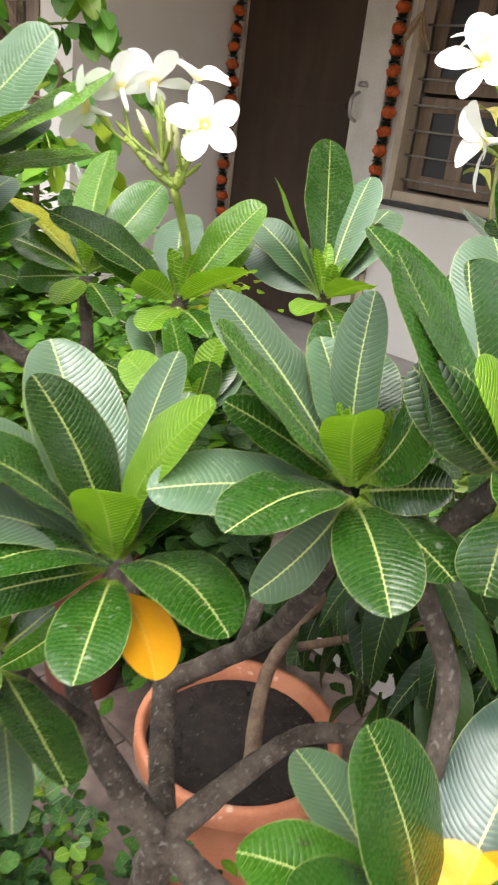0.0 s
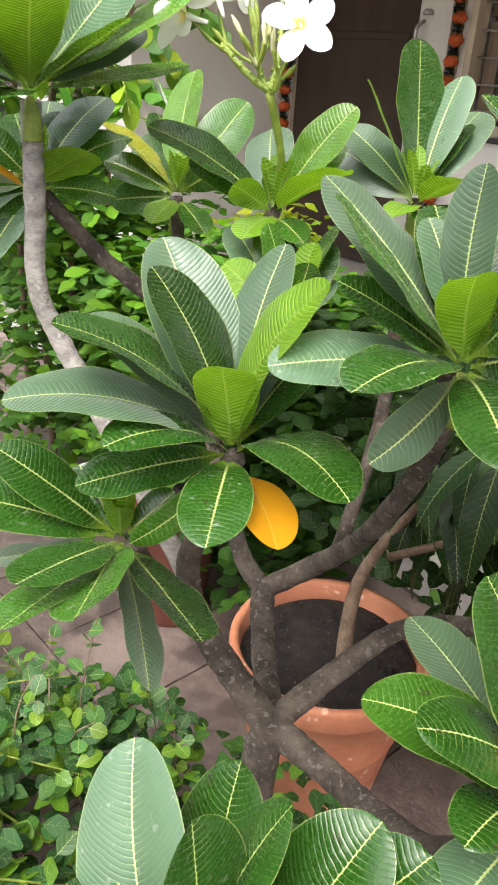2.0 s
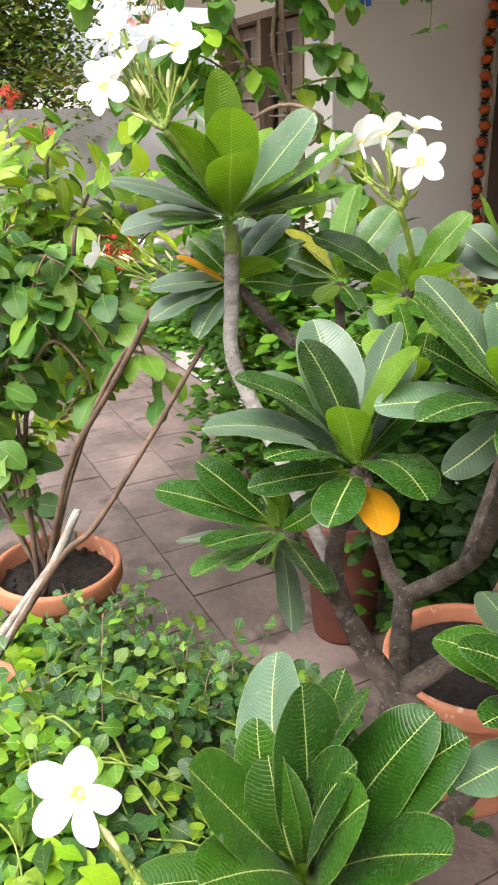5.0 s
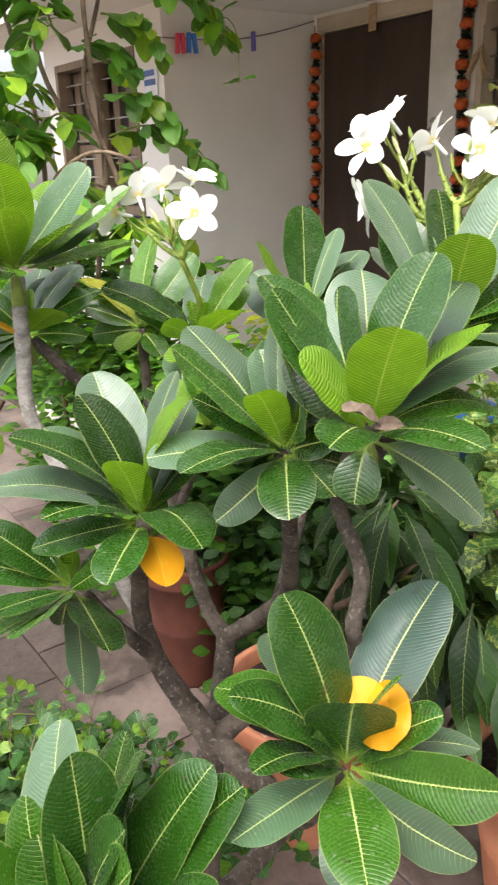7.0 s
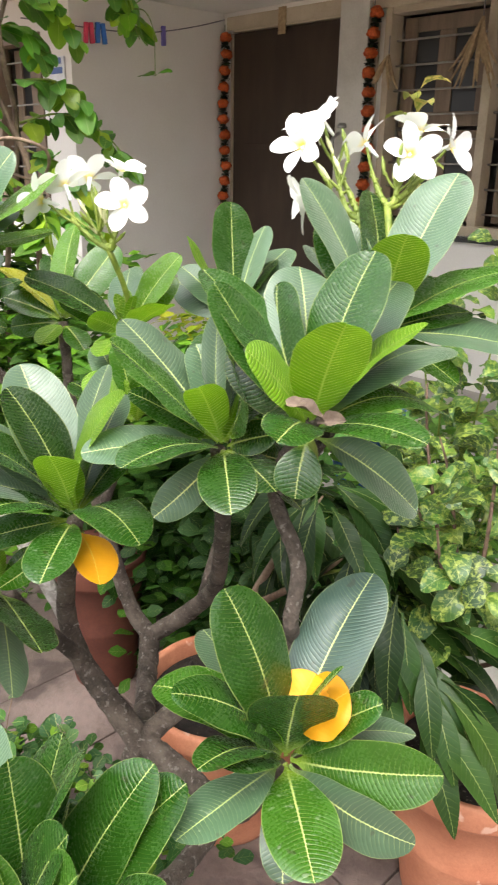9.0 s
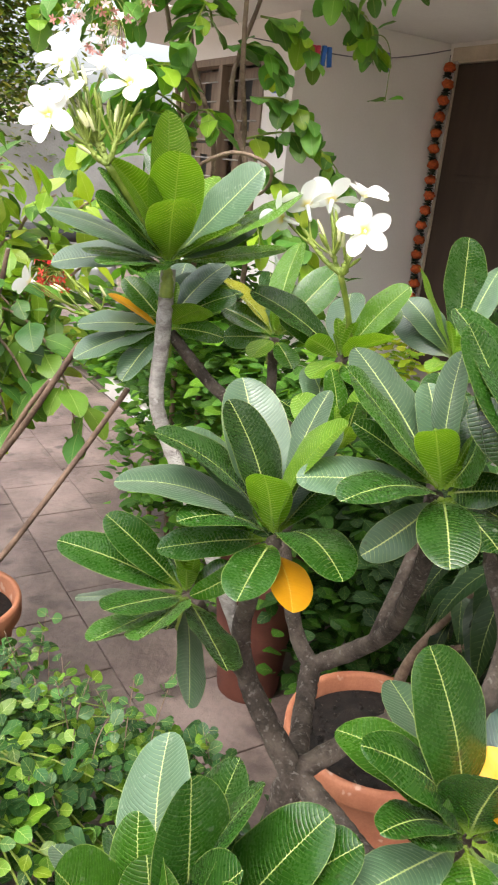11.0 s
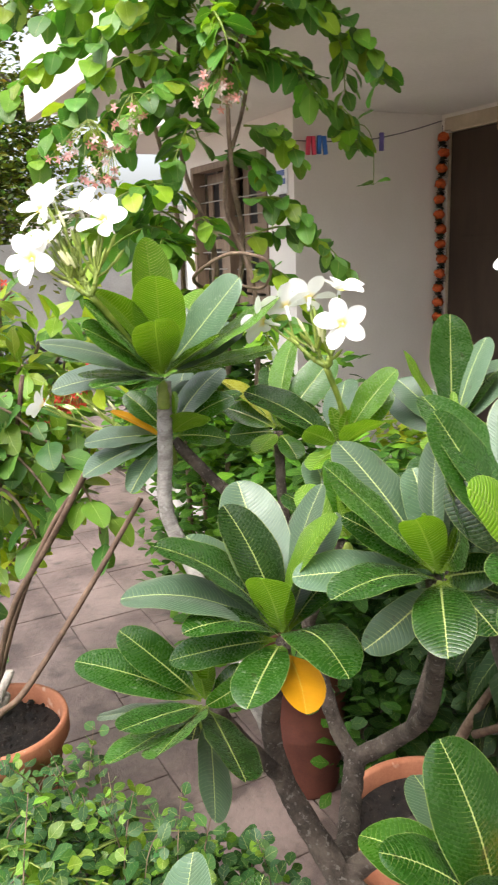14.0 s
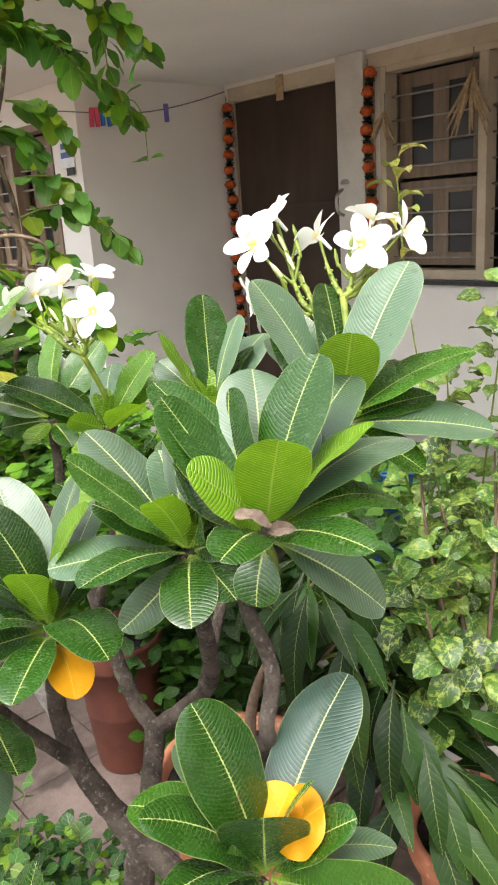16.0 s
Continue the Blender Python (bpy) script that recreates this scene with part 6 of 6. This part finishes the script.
rng_s = random.Random(18)
spots = []
while len(spots) < 4800:
    x, y = rng_s.uniform(-1.25, -0.05), rng_s.uniform(-0.45, 0.82)
    if y > 0.74 + 0.35 * (x + 0.6) or x > -0.30 + 0.35 * (y < 0.05) or (x < -0.86 and y > 0.42 + 0.3 * (x + 0.86)) or (y > 0.62 and rng_s.random() < 0.5):
        continue
    spots.append((x, y, mound(x, y) - abs(rng_s.gauss(0, 0.06)) + rng_s.uniform(0, 0.03)))
strewn("vine_undergrowth", "small blue-green vine leaves over the planting bed", "undergrowth", [p for p in spots if p[1] > 0.1 + 0.12 * noise.noise((p[0] * 4, p[1] * 4, 2.0))], 0.034, 0.026, 0.25, [(0.024, 0.08, 0.017), (0.033, 0.098, 0.02), (0.016, 0.05, 0.013), (0.045, 0.12, 0.017), (0.028, 0.088, 0.022), (0.09, 0.20, 0.012)], 19)
strewn("lime_vine_undergrowth", "bright yellow-green pointed vine leaves over the planting bed", "undergrowth", [p for p in spots if p[1] <= 0.1 + 0.12 * noise.noise((p[0] * 4, p[1] * 4, 2.0))], 0.054, 0.034, 0.6, [(0.09, 0.22, 0.008), (0.14, 0.28, 0.008), (0.05, 0.14, 0.010), (0.03, 0.09, 0.010), (0.20, 0.33, 0.010)], 28)
spots = []
while len(spots) < 8000:
    x, y = rng_s.uniform(-2.3, -0.85), max(0.98, min(1.58, rng_s.gauss(1.28, 0.15)))
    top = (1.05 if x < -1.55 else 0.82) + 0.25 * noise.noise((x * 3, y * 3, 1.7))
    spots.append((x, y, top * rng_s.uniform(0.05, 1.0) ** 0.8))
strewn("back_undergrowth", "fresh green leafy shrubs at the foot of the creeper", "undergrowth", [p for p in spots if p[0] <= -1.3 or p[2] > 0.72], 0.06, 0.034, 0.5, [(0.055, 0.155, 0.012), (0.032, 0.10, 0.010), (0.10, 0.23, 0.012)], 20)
# same shrubs, low behind the branches: their shade is put into darker tints
strewn("ivy_undergrowth", "leafy shrubs behind the branches, shade put into their dark green", "undergrowth", [p for p in spots if p[0] > -1.3 and p[2] <= 0.72], 0.06, 0.036, 0.5, [(0.024, 0.074, 0.010), (0.014, 0.046, 0.008), (0.04, 0.11, 0.010)], 34)
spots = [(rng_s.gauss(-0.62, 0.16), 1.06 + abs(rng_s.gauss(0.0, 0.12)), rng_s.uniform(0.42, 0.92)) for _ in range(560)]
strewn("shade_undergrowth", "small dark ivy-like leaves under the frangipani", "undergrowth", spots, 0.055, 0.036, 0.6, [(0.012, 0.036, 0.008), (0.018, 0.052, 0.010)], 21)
spots = [(rng_s.gauss(-0.85, 0.3), rng_s.gauss(1.9, 0.15), rng_s.uniform(0.1, 0.72)) for _ in range(1100)]
strewn("porch_undergrowth", "mixed green potted foliage along the porch", "undergrowth", spots, 0.07, 0.045, 0.5, [(0.06, 0.16, 0.035), (0.1, 0.22, 0.04)], 22)

spots = []
while len(spots) < 2800:
    x, y = rng_s.uniform(-4.9, -2.3), max(1.66, rng_s.gauss(1.80, 0.1))
    spots.append((x, y, (0.1 if x > -4.0 else 0.0) + rng_s.uniform(0.0, 1.0) * (0.42 + 0.2 * noise.noise((x * 2.5, 0.4, 3.1)))))
strewn("porch_edge_undergrowth", "low green weeds and pot plants along the porch step", "undergrowth", spots, 0.09, 0.05, 0.5, [(0.06, 0.17, 0.016), (0.11, 0.24, 0.018), (0.035, 0.10, 0.012)], 33)
spots = [(rng_s.gauss(-1.76, 0.09), rng_s.gauss(1.92, 0.07), rng_s.uniform(0.45, 0.86)) for _ in range(420)]
strewn("lime_undergrowth", "yellow-green potted foliage by the porch step", "undergrowth", spots, 0.05, 0.03, 0.5, [(0.30, 0.40, 0.02), (0.18, 0.32, 0.02), (0.40, 0.44, 0.03)], 24)

bucket = thing("bucket", "blue plastic bucket on the porch", "bucket", (-1.30, 2.40, 0.1))
part("bucket_body", Soup().lathe([(0, 0), (0.11, 0), (0.145, 0.36), (0.155, 0.36), (0.155, 0.385), (0.14, 0.385), (0.105, 0.02), (0, 0.02)], sides=32).mesh("bucket_body"), BLUE_PLASTIC, bucket)


def motorcycle(at, turn):
    b = thing("motorcycle", "parked black and red motorcycle behind the plants", "motorcycle", at)
    b.rotation_euler = (0, 0, turn)
    for x in (-0.62, 0.62):
        tyre = Soup()
        ring = [(x + 0.27 * math.cos(a), 0, 0.29 + 0.27 * math.sin(a)) for a in [2 * math.pi * k / 28 for k in range(29)]]
        tyre.tube(ring, [0.04] * 29, 8, 1, cap=False)
        w = part("wheel", tyre.mesh("wheel"), BLACK_RUBBER, b)
        hub = Soup()
        for k in range(10):
            a = k * math.pi / 5
            hub.tube([(x, 0, 0.29), (x + 0.25 * math.cos(a), 0, 0.29 + 0.25 * math.sin(a))], [0.012, 0.007], 6)
        part("rim", hub.mesh("rim"), METAL, w)
    part("tank", Soup().ball((0.18, 0, 0.84), 0.15, 1, 0.0, 10, 16, 0.7).mesh("tank"), BLACK_PAINT, b)
    part("side_panel", Soup().box(-0.36, -0.06, -0.15, 0.15, 0.52, 0.70, 0.05).mesh("side_panel"), RED_PAINT, b, "red side panel")
    part("front_cowl", Soup().ball((0.44, 0, 0.92), 0.17, 4, 0.0, 10, 16, 0.9).mesh("front_cowl"), BLACK_PAINT, b)
    part("seat", Soup().box(-0.62, 0.02, -0.13, 0.13, 0.76, 0.86, 0.04).mesh("seat"), BLACK_RUBBER, b)
    part("engine", Soup().box(-0.12, 0.25, -0.14, 0.14, 0.3, 0.62, 0.05).mesh("engine"), METAL, b)
    part("fork", Soup().tube([(0.62, 0.09, 0.29), (0.42, 0.09, 0.95)], [0.022, 0.022], 8).tube([(0.62, -0.09, 0.29), (0.42, -0.09, 0.95)], [0.022, 0.022], 8).mesh("fork"), METAL, b)
    part("handlebar", Soup().tube([(0.30, 0.36, 1.02), (0.40, 0.2, 1.04), (0.42, 0, 0.98), (0.40, -0.2, 1.04), (0.30, -0.36, 1.02)], [0.014] * 5, 8).mesh("handlebar"), BLACK_PAINT, b)
    part("headlamp", Soup().ball((0.54, 0, 0.88), 0.10, 2, 0.0, 8, 14).mesh("headlamp"), BLACK_PAINT, b)
    part("mudguard", Soup().tube([(-0.95, 0, 0.45), (-0.8, 0, 0.62), (-0.6, 0, 0.66), (-0.4, 0, 0.6)], [0.05, 0.07, 0.07, 0.06], 8).mesh("mudguard"), BLACK_PAINT, b)


motorcycle((-5.35, 1.92, 0.004), radians(70))

# ---- boundary and distance ----
solid("boundary_wall", Soup().box(-11.25, -11.0, -14, 16, -0.02, 1.66, 0.01).mesh("boundary_wall", False), CONCRETE, "weathered grey rendered garden boundary wall", "wall")


def big_tree(at, height, crown, n, seed, label, tints):
    t = thing("tree", label, "tree", at, "trees beyond the wall")
    rng = random.Random(seed)
    part("trunk", Soup().tube([(0, 0, -0.05), (0.1, 0.05, height * 0.3), (0.0, 0.1, height * 0.6), (0.1, 0, height * 0.85)], [0.22, 0.17, 0.12, 0.05], 12, 5, 0.06, seed).mesh("trunk"), BARK, t)
    tips = []
    for k in range(16):
        a, z = rng.uniform(0, 6.28), height * rng.uniform(0.25, 0.85)
        r = crown * rng.uniform(0.5, 1.0)
        e = Vector((math.cos(a) * r, math.sin(a) * r, z + rng.uniform(-0.1, 0.25) * height))
        part("limb", Soup().tube([(0.05, 0.05, z), (e.x * 0.5, e.y * 0.5, z + 0.1 * height), e], [0.06, 0.04, 0.015], 7, 4, 0.08, k).mesh("limb"), BARK, t)
        tips += [e, e * 0.7 + Vector((0, 0, z * 0.3))]
    s = Soup()
    for k in range(n):
        c = tips[rng.randrange(len(tips))]
        p = c + Vector((rng.gauss(0, 0.42), rng.gauss(0, 0.42), rng.gauss(0, 0.4))) * crown * 0.4
        a, f, tt = rng.uniform(0, 6.28), rng.uniform(0.6, 1.3), tints[rng.randrange(len(tints))]
        blade(s, 0.12 * f, 0.065 * f, 20, 0.2, 0.05, 0.45, 0.6, 2, 1, m=axes_pose(p, (math.cos(a), math.sin(a), rng.uniform(-0.9, 0.3)), (rng.uniform(-0.6, 0.6), rng.uniform(-0.6, 0.6), 0.7)), tint=(*[v * rng.uniform(0.7, 1.3) for v in tt], 1))
    crown_ob = part("crown", s.mesh("crown"), MASS_LEAF, t, "dense dark green crown")
    crown_ob["kind"] = "stuff"
    return t


big_tree((-13.2, 1.6, 0), 5.6, 2.4, 25000, 31, "tall dark green tree behind the boundary wall", [(0.045, 0.08, 0.014), (0.10, 0.145, 0.02), (0.16, 0.20, 0.026)])
big_tree((-12.8, -1.6, 0), 5.0, 2.2, 6000, 32, "dense dark green tree behind the boundary wall", [(0.03, 0.065, 0.012), (0.06, 0.1, 0.018)])
far_house = thing("far_house", "pale far house beyond the boundary wall", "house", (-24, 8.5, 0))
part("wall", Soup().box(-3, 3, -3, 3, 0, 2.6, 0.02).mesh("wall", False), PLASTER, far_house)
part("roof", Soup().box(-3.3, 3.3, -3.3, 3.3, 2.61, 2.8, 0.02).mesh("roof", False), CONCRETE, far_house)

# ---- path tiles ----
tile_mesh = []
for k in range(4):
    s = Soup().box(-0.1482 + 0.0004 * k, 0.1482, -0.1482, 0.1482 - 0.0004 * k, -0.02, 0.0, 0.003)
    tile_mesh.append(s.mesh("tile", False))
path = thing("path", "worn brownish stone tile path with dark joints", "path", (0, 0, 0), kind="structure")
rng_t = random.Random(23)
for i in range(40):
    for j in range(7):
        x, y = -6.0 + 0.30 * i + 0.15 * (1 + j % 2), 0.70 - 0.30 * 4 + 0.30 * j + 0.15
        if y > 1.58:
            continue
        part("tile", tile_mesh[rng_t.randrange(4)], FLOOR, path, at=pose(x, y, 0.002 + rng_t.uniform(-0.0015, 0.0015), rng_t.uniform(-0.25, 0.25), rng_t.uniform(-0.25, 0.25), 90 * rng_t.randrange(4)))
